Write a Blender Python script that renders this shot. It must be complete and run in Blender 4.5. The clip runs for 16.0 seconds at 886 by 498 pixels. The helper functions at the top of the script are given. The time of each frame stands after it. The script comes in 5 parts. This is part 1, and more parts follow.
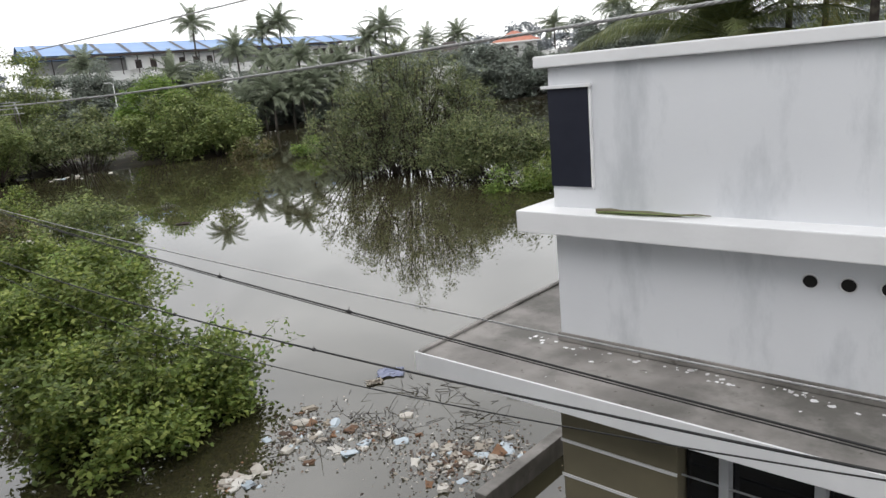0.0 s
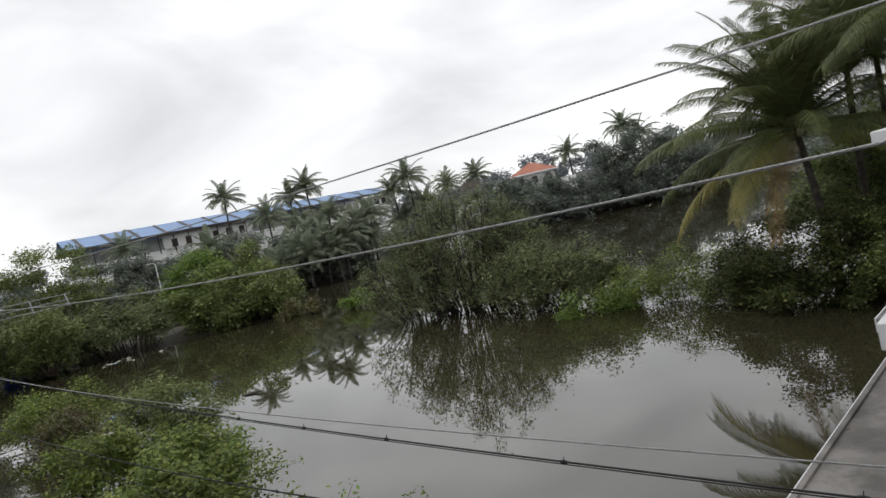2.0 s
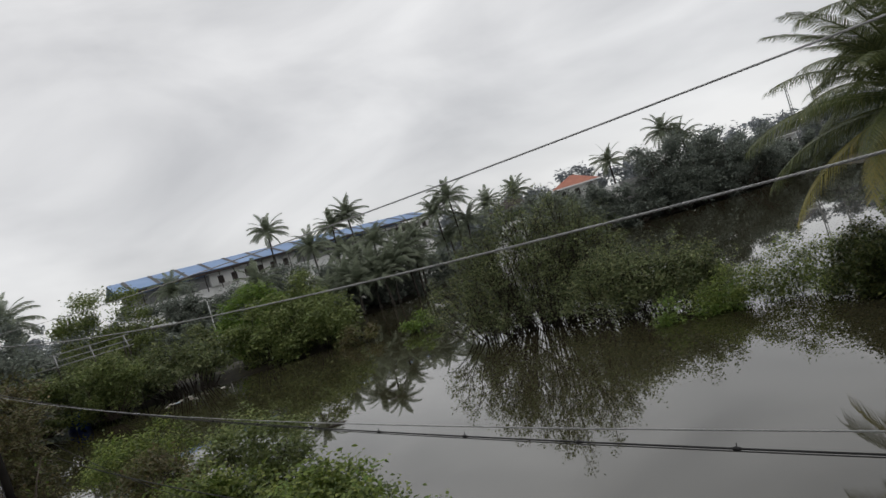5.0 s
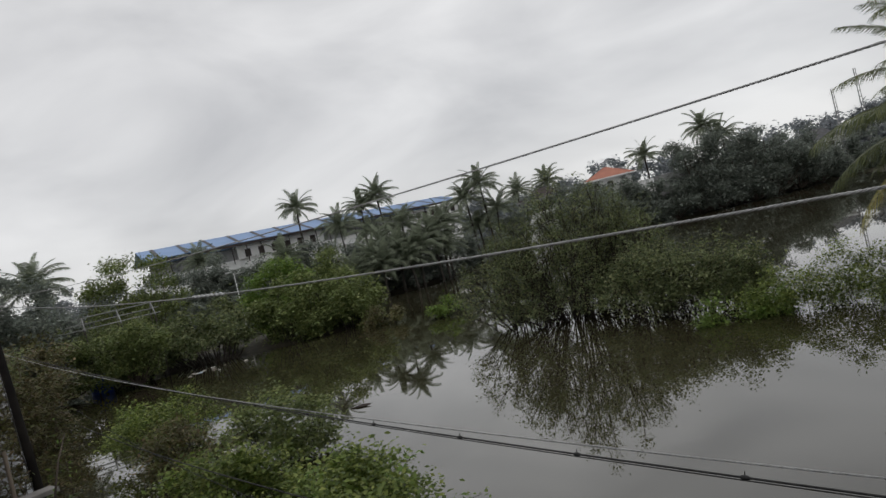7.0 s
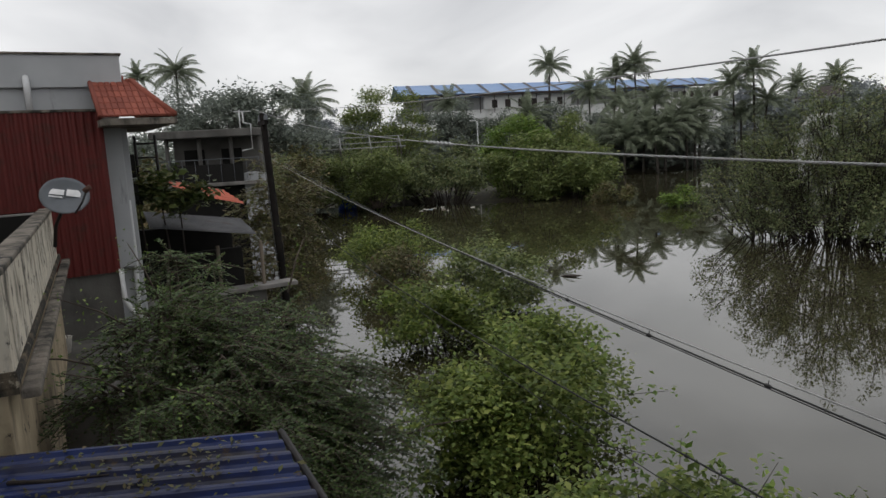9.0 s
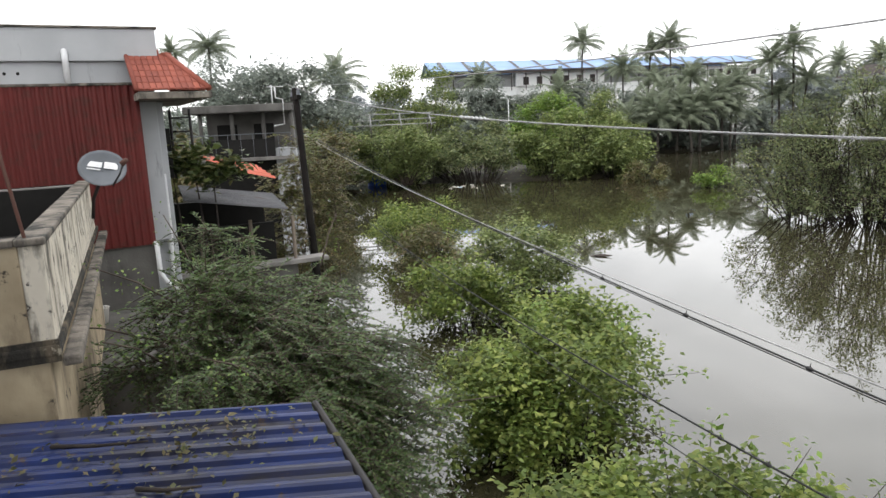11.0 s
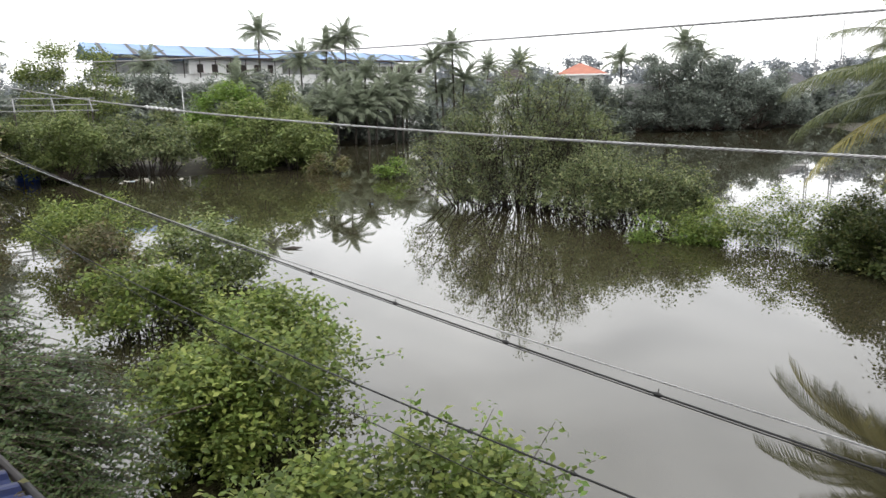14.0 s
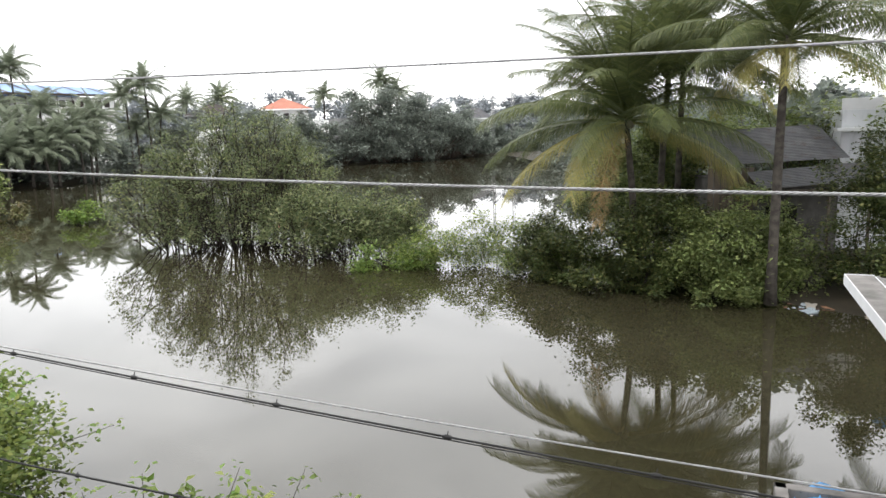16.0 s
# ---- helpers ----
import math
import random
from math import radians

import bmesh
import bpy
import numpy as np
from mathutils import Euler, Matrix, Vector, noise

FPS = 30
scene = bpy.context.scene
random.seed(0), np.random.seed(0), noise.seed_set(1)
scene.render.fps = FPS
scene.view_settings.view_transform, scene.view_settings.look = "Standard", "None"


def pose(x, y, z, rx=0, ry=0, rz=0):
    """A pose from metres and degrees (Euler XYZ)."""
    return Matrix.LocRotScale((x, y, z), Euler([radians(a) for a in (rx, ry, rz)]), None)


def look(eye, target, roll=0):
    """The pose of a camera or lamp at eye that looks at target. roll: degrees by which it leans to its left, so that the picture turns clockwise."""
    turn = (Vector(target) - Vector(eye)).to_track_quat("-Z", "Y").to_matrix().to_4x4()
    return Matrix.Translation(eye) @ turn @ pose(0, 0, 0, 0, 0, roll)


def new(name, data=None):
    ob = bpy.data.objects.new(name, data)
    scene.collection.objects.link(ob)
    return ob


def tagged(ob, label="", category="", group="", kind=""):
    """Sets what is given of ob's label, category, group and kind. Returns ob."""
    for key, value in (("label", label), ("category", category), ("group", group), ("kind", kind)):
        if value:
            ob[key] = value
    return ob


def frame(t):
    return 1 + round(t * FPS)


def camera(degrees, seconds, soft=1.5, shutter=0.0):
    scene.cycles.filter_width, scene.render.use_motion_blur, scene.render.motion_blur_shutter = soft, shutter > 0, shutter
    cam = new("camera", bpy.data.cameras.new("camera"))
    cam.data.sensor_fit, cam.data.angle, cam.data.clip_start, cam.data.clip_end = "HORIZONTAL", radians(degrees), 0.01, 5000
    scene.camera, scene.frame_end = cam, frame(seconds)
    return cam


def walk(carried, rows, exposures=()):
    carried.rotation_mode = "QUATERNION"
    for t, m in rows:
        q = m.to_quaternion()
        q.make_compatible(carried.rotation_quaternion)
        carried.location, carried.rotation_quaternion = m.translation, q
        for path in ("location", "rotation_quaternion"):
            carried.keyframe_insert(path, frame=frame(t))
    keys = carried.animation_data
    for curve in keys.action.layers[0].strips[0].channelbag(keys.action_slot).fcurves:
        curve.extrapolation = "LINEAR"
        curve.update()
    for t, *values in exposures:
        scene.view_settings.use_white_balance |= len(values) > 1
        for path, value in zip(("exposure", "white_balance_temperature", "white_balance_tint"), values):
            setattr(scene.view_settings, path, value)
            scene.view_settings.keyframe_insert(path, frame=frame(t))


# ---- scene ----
cam = camera(64.2, 16.0)
PATH = [
    (0, (6.399, -2.439, 5.978), (6.151, -0.513, 5.5), -5.4),
    (0.5, (5.741, -2.229, 6.0), (5.491, -0.275, 5.659), -7.77),
    (1, (5.102, -1.892, 6.043), (4.743, 0.062, 5.813), -9.24),
    (1.5, (4.563, -1.674, 6.092), (4.371, 0.306, 5.893), -10.01),
    (2, (4.237, -1.441, 6.128), (3.965, 0.538, 6.042), -12.92),
    (2.5, (3.914, -1.216, 6.126), (3.743, 0.776, 6.083), -12.59),
    (3, (3.461, -1.049, 6.129), (3.443, 0.948, 6.037), -11.65),
    (3.5, (3.018, -0.729, 6.123), (2.94, 1.269, 6.161), -14),
    (4, (2.517, -0.415, 6.117), (2.347, 1.578, 6.113), -12.76),
    (4.5, (2.009, -0.209, 6.128), (1.815, 1.78, 6.052), -13.34),
    (5, (1.642, 0.094, 6.156), (1.296, 2.064, 6.158), -16.76),
    (5.2, (1.555, 0.201, 6.148), (1.185, 2.164, 6.054), -13.71),
    (7.3, (0.892, 1.011, 6.227), (0.454, 2.962, 6.249), -13.21),
    (7.5, (0.874, 1.054, 6.238), (0.41, 2.998, 6.31), -12.99),
    (8, (0.878, 1.054, 6.258), (0.17, 2.918, 6.402), -12.06),
    (8.5, (0.998, 0.985, 6.257), (0.044, 2.742, 6.188), -5.25),
    (9, (1.037, 0.975, 6.24), (-0.012, 2.652, 5.94), -3.17),
    (9.5, (1.016, 1.009, 6.23), (-0.058, 2.66, 5.882), -3.11),
    (9.7, (1.001, 1.009, 6.227), (-0.11, 2.638, 5.892), -3.14),
    (11.8, (0.975, 0.955, 6.223), (-0.135, 2.578, 5.856), -2.69),
    (12, (0.941, 0.97, 6.23), (-0.173, 2.592, 5.874), -3.08),
    (12.5, (0.817, 1.038, 6.231), (-0.344, 2.634, 5.903), 0.19),
    (13, (0.781, 0.988, 6.225), (-0.562, 2.44, 5.927), 0.84),
    (13.5, (0.898, 0.913, 6.226), (0.069, 2.706, 5.913), -1.15),
    (14, (0.827, 0.964, 6.248), (0.52, 2.897, 5.84), -1),
    (14.5, (0.748, 0.986, 6.259), (0.679, 2.938, 5.833), -1.55),
    (15, (0.704, 1.063, 6.255), (0.789, 2.998, 5.756), -2.5),
    (15.5, (0.643, 1.159, 6.254), (0.962, 3.082, 5.808), -3.54),
    (16, (0.574, 1.243, 6.276), (1.055, 3.155, 5.942), -1.67),
]
EXPOSURES = [(0.0, 0.5), (1.0, 0.4), (1.5, 0.08), (2.5, -0.42), (3.5, -0.62), (4.0, -0.68), (5.0, -0.66), (7.5, -0.72), (8.0, -0.78), (8.3, -1.0), (8.6, -0.98), (9.0, -0.5), (9.5, 0.35), (12.0, 0.85), (14.0, 0.78), (15.5, 1.0), (16.0, 1.0)]
walk(cam, [(t, look(eye, target, roll)) for t, eye, target, roll in PATH], EXPOSURES)


# ---- sky, sun ----
world = bpy.data.worlds.new("overcast_sky")
scene.world = world
world.use_nodes = True
wn, wl = world.node_tree.nodes, world.node_tree.links
wn.clear()
w_out = wn.new("ShaderNodeOutputWorld")
w_bg = wn.new("ShaderNodeBackground")
w_sky = wn.new("ShaderNodeTexSky")
w_sky.sky_type = "NISHITA"
w_sky.sun_disc = False
w_sky.sun_elevation = radians(55)
w_sky.sun_rotation = radians(200)
w_gain = wn.new("ShaderNodeVectorMath")
w_gain.operation = "SCALE"
w_gain.inputs["Scale"].default_value = 0.10
w_tc = wn.new("ShaderNodeTexCoord")
w_map = wn.new("ShaderNodeMapping")
w_map.inputs["Scale"].default_value = (1.6, 1.6, 4.0)
w_map.inputs["Rotation"].default_value = (0.15, 0.3, 0.6)
w_noise = wn.new("ShaderNodeTexNoise")
w_noise.inputs["Scale"].default_value = 1.7
w_noise.inputs["Detail"].default_value = 7
w_noise.inputs["Roughness"].default_value = 0.48
w_noise.inputs["Distortion"].default_value = 0.5
w_ramp = wn.new("ShaderNodeValToRGB")
w_ramp.color_ramp.elements[0].position = 0.30
w_ramp.color_ramp.elements[0].color = (0.92, 0.922, 0.945, 1)
w_ramp.color_ramp.elements[1].position = 0.66
w_ramp.color_ramp.elements[1].color = (1.46, 1.455, 1.46, 1)
w_mix = wn.new("ShaderNodeMix")
w_mix.data_type = "RGBA"
w_mix.inputs[0].default_value = 0.88
wl.new(w_sky.outputs[0], w_gain.inputs[0])
wl.new(w_tc.outputs["Generated"], w_map.inputs[0])
wl.new(w_map.outputs[0], w_noise.inputs["Vector"])
wl.new(w_noise.outputs["Fac"], w_ramp.inputs[0])
wl.new(w_gain.outputs[0], w_mix.inputs[6])
wl.new(w_ramp.outputs[0], w_mix.inputs[7])
wl.new(w_mix.outputs[2], w_bg.inputs[0])
w_bg.inputs[1].default_value = 1.0
wl.new(w_bg.outputs[0], w_out.inputs[0])

sun_data = bpy.data.lights.new("sun", "SUN")
sun_data.energy = 0.5
sun_data.angle = radians(25)
sun_data.color = (1.0, 0.97, 0.93)
sun = new("sun", sun_data)
sun.matrix_world = look((0, 0, 60), (14, 40, 0))


# ---- materials ----
def material(name, base, rough=0.8, metal=0.0, alt=None, grain=6.0, stain=None, stain_scale=0.7, stain_at=0.55,
             bump=0.0, bump_scale=40.0, spec=0.3, per_object=False, island=False, ramp_low=0.35, ramp_high=0.65, streak=(1.6, 1.6, 0.5), speck=None, speck_at=0.62, speck_scale=9.0):
    """A surface of two tones (grain), larger stains and fine relief, in metres of the object's own space."""
    m = bpy.data.materials.new(name)
    m.use_nodes = True
    n, l = m.node_tree.nodes, m.node_tree.links
    b = n["Principled BSDF"]
    b.inputs["Roughness"].default_value = rough
    b.inputs["Metallic"].default_value = metal
    b.inputs["Specular IOR Level"].default_value = spec
    tc = n.new("ShaderNodeTexCoord")
    alt = alt or tuple(c * 0.8 for c in base)
    ramp = n.new("ShaderNodeValToRGB")
    ramp.color_ramp.elements[0].position, ramp.color_ramp.elements[1].position = ramp_low, ramp_high
    ramp.color_ramp.elements[0].color, ramp.color_ramp.elements[1].color = (*alt, 1), (*base, 1)
    if island:
        g = n.new("ShaderNodeNewGeometry")
        l.new(g.outputs["Random Per Island"], ramp.inputs[0])
    elif per_object:
        g = n.new("ShaderNodeObjectInfo")
        l.new(g.outputs["Random"], ramp.inputs[0])
    else:
        t = n.new("ShaderNodeTexNoise")
        t.inputs["Scale"].default_value = grain
        t.inputs["Detail"].default_value = 6
        l.new(tc.outputs["Object"], t.inputs["Vector"])
        l.new(t.outputs["Fac"], ramp.inputs[0])
    colour = ramp.outputs[0]
    if stain:
        t2 = n.new("ShaderNodeTexNoise")
        t2.inputs["Scale"].default_value = stain_scale
        t2.inputs["Detail"].default_value = 8
        t2.inputs["Roughness"].default_value = 0.65
        mp = n.new("ShaderNodeMapping")
        mp.inputs["Scale"].default_value = streak
        l.new(tc.outputs["Object"], mp.inputs[0])
        l.new(mp.outputs[0], t2.inputs["Vector"])
        r2 = n.new("ShaderNodeValToRGB")
        r2.color_ramp.elements[0].position, r2.color_ramp.elements[1].position = stain_at, stain_at + 0.16
        l.new(t2.outputs["Fac"], r2.inputs[0])
        mx = n.new("ShaderNodeMix")
        mx.data_type = "RGBA"
        mx.inputs[7].default_value = (*stain, 1)
        l.new(r2.outputs[0], mx.inputs[0])
        l.new(colour, mx.inputs[6])
        colour = mx.outputs[2]
    if speck:
        t4 = n.new("ShaderNodeTexNoise")
        t4.inputs["Scale"].default_value = speck_scale
        t4.inputs["Detail"].default_value = 7
        t4.inputs["Roughness"].default_value = 0.7
        l.new(tc.outputs["Object"], t4.inputs["Vector"])
        r4 = n.new("ShaderNodeValToRGB")
        r4.color_ramp.elements[0].position, r4.color_ramp.elements[1].position = speck_at, speck_at + 0.05
        l.new(t4.outputs["Fac"], r4.inputs[0])
        m4 = n.new("ShaderNodeMix")
        m4.data_type = "RGBA"
        m4.inputs[7].default_value = (*speck, 1)
        l.new(r4.outputs[0], m4.inputs[0])
        l.new(colour, m4.inputs[6])
        colour = m4.outputs[2]
    l.new(colour, b.inputs["Base Color"])
    if bump:
        t3 = n.new("ShaderNodeTexNoise")
        t3.inputs["Scale"].default_value = bump_scale
        t3.inputs["Detail"].default_value = 4
        l.new(tc.outputs["Object"], t3.inputs["Vector"])
        bp = n.new("ShaderNodeBump")
        bp.inputs["Strength"].default_value = bump
        bp.inputs["Distance"].default_value = 0.02
        l.new(t3.outputs["Fac"], bp.inputs["Height"])
        l.new(bp.outputs[0], b.inputs["Normal"])
    return m


def leaf_material(name, tones, through_light=0.3, rough=0.5):
    """Leaves whose green differs from leaf to leaf and lets some light through."""
    m = bpy.data.materials.new(name)
    m.use_nodes = True
    n, l = m.node_tree.nodes, m.node_tree.links
    b = n["Principled BSDF"]
    b.inputs["Roughness"].default_value = rough
    b.inputs["Specular IOR Level"].default_value = 0.35
    g = n.new("ShaderNodeNewGeometry")
    ramp = n.new("ShaderNodeValToRGB")
    while len(ramp.color_ramp.elements) < len(tones):
        ramp.color_ramp.elements.new(0.5)
    for k, tone in enumerate(tones):
        ramp.color_ramp.elements[k].position = k / (len(tones) - 1)
        ramp.color_ramp.elements[k].color = (*tone, 1)
    l.new(g.outputs["Random Per Island"], ramp.inputs[0])
    tc = n.new("ShaderNodeTexCoord")
    t = n.new("ShaderNodeTexNoise")
    t.inputs["Scale"].default_value = 0.8
    t.inputs["Detail"].default_value = 3
    l.new(tc.outputs["Object"], t.inputs["Vector"])
    hs = n.new("ShaderNodeHueSaturation")
    mr = n.new("ShaderNodeMapRange")
    mr.inputs["From Min"].default_value, mr.inputs["From Max"].default_value = 0.3, 0.7
    mr.inputs["To Min"].default_value, mr.inputs["To Max"].default_value = 0.65, 1.35
    l.new(t.outputs["Fac"], mr.inputs["Value"])
    l.new(mr.outputs[0], hs.inputs["Value"])
    l.new(ramp.outputs[0], hs.inputs["Color"])
    l.new(hs.outputs[0], b.inputs["Base Color"])
    tr = n.new("ShaderNodeBsdfTranslucent")
    l.new(hs.outputs[0], tr.inputs["Color"])
    mx = n.new("ShaderNodeMixShader")
    mx.inputs[0].default_value = through_light
    l.new(b.outputs[0], mx.inputs[1])
    l.new(tr.outputs[0], mx.inputs[2])
    l.new(mx.outputs[0], n["Material Output"].inputs[0])
    return m


def water_material():
    m = bpy.data.materials.new("murky_water")
    m.use_nodes = True
    n, l = m.node_tree.nodes, m.node_tree.links
    b = n["Principled BSDF"]
    b.inputs["Roughness"].default_value = 0.015
    b.inputs["IOR"].default_value = 1.95
    tc = n.new("ShaderNodeTexCoord")
    t = n.new("ShaderNodeTexNoise")
    t.inputs["Scale"].default_value = 0.12
    t.inputs["Detail"].default_value = 6
    l.new(tc.outputs["Object"], t.inputs["Vector"])
    r = n.new("ShaderNodeValToRGB")
    r.color_ramp.elements[0].position, r.color_ramp.elements[1].position = 0.35, 0.65
    r.color_ramp.elements[0].color, r.color_ramp.elements[1].color = (0.030, 0.027, 0.014, 1), (0.044, 0.040, 0.023, 1)
    l.new(t.outputs["Fac"], r.inputs[0])
    l.new(r.outputs[0], b.inputs["Base Color"])
    t2 = n.new("ShaderNodeTexNoise")
    t2.inputs["Scale"].default_value = 1.1
    t2.inputs["Detail"].default_value = 3
    l.new(tc.outputs["Object"], t2.inputs["Vector"])
    t3 = n.new("ShaderNodeTexNoise")
    t3.inputs["Scale"].default_value = 0.16
    t3.inputs["Detail"].default_value = 2
    l.new(tc.outputs["Object"], t3.inputs["Vector"])
    r3 = n.new("ShaderNodeMapRange")
    r3.inputs["From Min"].default_value, r3.inputs["From Max"].default_value = 0.42, 0.7
    r3.inputs["To Min"].default_value, r3.inputs["To Max"].default_value = 0.15, 1.0
    l.new(t3.outputs["Fac"], r3.inputs["Value"])
    mul = n.new("ShaderNodeMath")
    mul.operation = "MULTIPLY"
    l.new(t2.outputs["Fac"], mul.inputs[0])
    l.new(r3.outputs[0], mul.inputs[1])
    bp = n.new("ShaderNodeBump")
    bp.inputs["Strength"].default_value = 0.06
    bp.inputs["Distance"].default_value = 0.03
    l.new(mul.outputs[0], bp.inputs["Height"])
    l.new(bp.outputs[0], b.inputs["Normal"])
    return m


WATER = water_material()
MUD = material("wet_mud", (0.055, 0.045, 0.03), 0.75, alt=(0.028, 0.025, 0.018), grain=0.9, stain=(0.06, 0.08, 0.03), stain_scale=0.25, bump=0.4, bump_scale=3)
WHITE_WALL = material("white_painted_plaster", (0.62, 0.635, 0.66), 0.75, alt=(0.65, 0.665, 0.69), grain=1.2, stain=(0.50, 0.52, 0.545), stain_scale=1.3, stain_at=0.52, bump=0.06, bump_scale=25)
WHITE_TRIM = material("white_painted_concrete", (0.72, 0.725, 0.735), 0.7, alt=(0.66, 0.665, 0.675), grain=2.0, stain=(0.55, 0.55, 0.54), stain_scale=1.1, stain_at=0.68, bump=0.08, bump_scale=30)
CEMENT = material("grey_weathered_cement", (0.27, 0.255, 0.24), 0.7, alt=(0.17, 0.16, 0.15), grain=2.5, stain=(0.12, 0.115, 0.105), stain_scale=0.9, stain_at=0.47, bump=0.2, bump_scale=22, speck=(0.09, 0.08, 0.07), speck_at=0.62)
OLIVE = material("olive_brown_paint", (0.17, 0.15, 0.10), 0.7, alt=(0.14, 0.125, 0.085), grain=2.0, bump=0.05)
DARK_PANEL = material("dark_blue_black_panel", (0.018, 0.02, 0.032), 0.45, alt=(0.013, 0.015, 0.025), grain=3.0, bump=0.03)
DARK_GLASS = material("dark_window_glass", (0.012, 0.013, 0.015), 0.12, alt=(0.01, 0.01, 0.012), spec=0.5)
SHADOW_BLACK = material("near_black_shade_and_screen", (0.015, 0.014, 0.013), 0.9)
FRAME_GREY = material("grey_painted_frame", (0.42, 0.43, 0.45), 0.5, alt=(0.36, 0.37, 0.38))
CHALK = material("white_paint_splash", (0.8, 0.8, 0.8), 0.7)
RED_SHEET = material("dark_red_corrugated_sheet", (0.122, 0.018, 0.015), 0.55, alt=(0.092, 0.014, 0.012), grain=0.9, stain=(0.07, 0.018, 0.013), stain_scale=0.8, stain_at=0.50, streak=(4.0, 4.0, 0.4), spec=0.3)
BLUE_SHEET = material("blue_corrugated_sheet", (0.003, 0.019, 0.115), 0.42, alt=(0.004, 0.011, 0.055), grain=1.6, stain=(0.024, 0.021, 0.022), stain_scale=1.2, stain_at=0.46, spec=0.4, streak=(0.6, 4.0, 1.0), speck=(0.055, 0.035, 0.022), speck_at=0.60, speck_scale=5.0)
GREY_SHEET = material("grey_corrugated_sheet", (0.115, 0.115, 0.12), 0.65, alt=(0.07, 0.07, 0.075), grain=1.5, stain=(0.07, 0.05, 0.04), stain_scale=1.0)
ORANGE_SHEET = material("orange_sheet", (0.50, 0.105, 0.055), 0.6, alt=(0.40, 0.085, 0.045), grain=2)
CLAY = material("red_clay_tile", (0.29, 0.084, 0.055), 0.8, alt=(0.18, 0.05, 0.035), per_object=True, ramp_low=0.0, ramp_high=1.0, bump=0.15)
HAZED_CLAY = material("haze_paled_red_tile", (0.44, 0.19, 0.13), 0.8, alt=(0.36, 0.15, 0.11), grain=1.0)
GREY_PAINT = material("grey_washed_plaster", (0.44, 0.45, 0.46), 0.85, alt=(0.37, 0.38, 0.39), grain=1.3, stain=(0.10, 0.10, 0.10), stain_scale=1.3, stain_at=0.62, streak=(3.0, 3.0, 0.5), bump=0.08)
BEIGE = material("mouldy_beige_plaster", (0.46, 0.38, 0.26), 0.9, alt=(0.30, 0.24, 0.16), grain=2.2, stain=(0.15, 0.12, 0.085), stain_scale=1.1, stain_at=0.47, bump=0.15, bump_scale=18, streak=(1.8, 1.8, 0.8), speck=(0.04, 0.035, 0.03), speck_at=0.60, speck_scale=6.0)
CREAM = material("mouldy_cream_plaster", (0.66, 0.61, 0.51), 0.9, alt=(0.52, 0.47, 0.38), grain=2.4, stain=(0.09, 0.08, 0.065), stain_scale=2.4, stain_at=0.47, bump=0.12, bump_scale=18, streak=(2.5, 2.5, 0.9), speck=(0.035, 0.03, 0.028), speck_at=0.56, speck_scale=7.0)
COPING = material("mossy_concrete_coping", (0.25, 0.22, 0.185), 0.95, alt=(0.10, 0.088, 0.074), grain=4.5, stain=(0.03, 0.03, 0.026), stain_scale=3.0, stain_at=0.46, bump=0.3, speck=(0.34, 0.32, 0.28), speck_at=0.64, speck_scale=11.0)
PVC = material("white_pvc_pipe", (0.62, 0.63, 0.64), 0.45, alt=(0.55, 0.55, 0.55))
DISH_GREY = material("grey_painted_metal", (0.13, 0.14, 0.155), 0.5, alt=(0.11, 0.12, 0.13), grain=5)
LETTER = material("white_lettering", (0.8, 0.8, 0.8), 0.6)
BLACK_METAL = material("black_steel", (0.02, 0.02, 0.022), 0.55, alt=(0.03, 0.022, 0.02))
RUST = material("rusty_steel", (0.085, 0.036, 0.025), 0.8, alt=(0.08, 0.04, 0.03), grain=8)
POLE = material("dark_tarred_pole", (0.009, 0.008, 0.008), 0.9, spec=0.08, alt=(0.018, 0.016, 0.014), grain=3, bump=0.2)
ALU = material("aluminium_strand", (0.46, 0.46, 0.46), 0.45, 0.6, alt=(0.36, 0.36, 0.36), grain=20)
BLACK_CABLE = material("black_cable_sheath", (0.02, 0.02, 0.02), 0.6, alt=(0.03, 0.03, 0.03), grain=10)
BARK = material("grey_brown_bark", (0.12, 0.095, 0.075), 0.95, alt=(0.06, 0.048, 0.04), grain=4, bump=0.4, bump_scale=20)
PALM_BARK = material("ringed_palm_bark", (0.085, 0.075, 0.063), 0.95, alt=(0.035, 0.03, 0.026), grain=5, bump=0.4, bump_scale=9)
TWIG = material("dark_wet_twig", (0.05, 0.04, 0.033), 0.9, alt=(0.025, 0.02, 0.018), grain=9)
FAR_WHITE = material("white_factory_wall", (0.84, 0.84, 0.83), 0.8, alt=(0.77, 0.77, 0.76), grain=0.15, stain=(0.5, 0.5, 0.48), stain_scale=0.12, stain_at=0.6)
FAR_BLUE = material("pale_blue_roof_sheet", (0.22, 0.34, 0.56), 0.5, alt=(0.18, 0.29, 0.50), grain=0.2)
FAR_GREY = material("grey_house_wall", (0.33, 0.33, 0.33), 0.85, alt=(0.25, 0.25, 0.25), grain=0.5)
FAR_DARK = material("dark_tiled_roof", (0.07, 0.055, 0.05), 0.85, alt=(0.045, 0.04, 0.038), grain=0.8)
WOOD = material("weathered_plank", (0.16, 0.13, 0.10), 0.9, alt=(0.09, 0.075, 0.06), per_object=True, ramp_low=0, ramp_high=1)
TARP = material("blue_tarpaulin", (0.10, 0.32, 0.62), 0.5, alt=(0.08, 0.25, 0.52), grain=3, bump=0.2, bump_scale=6)
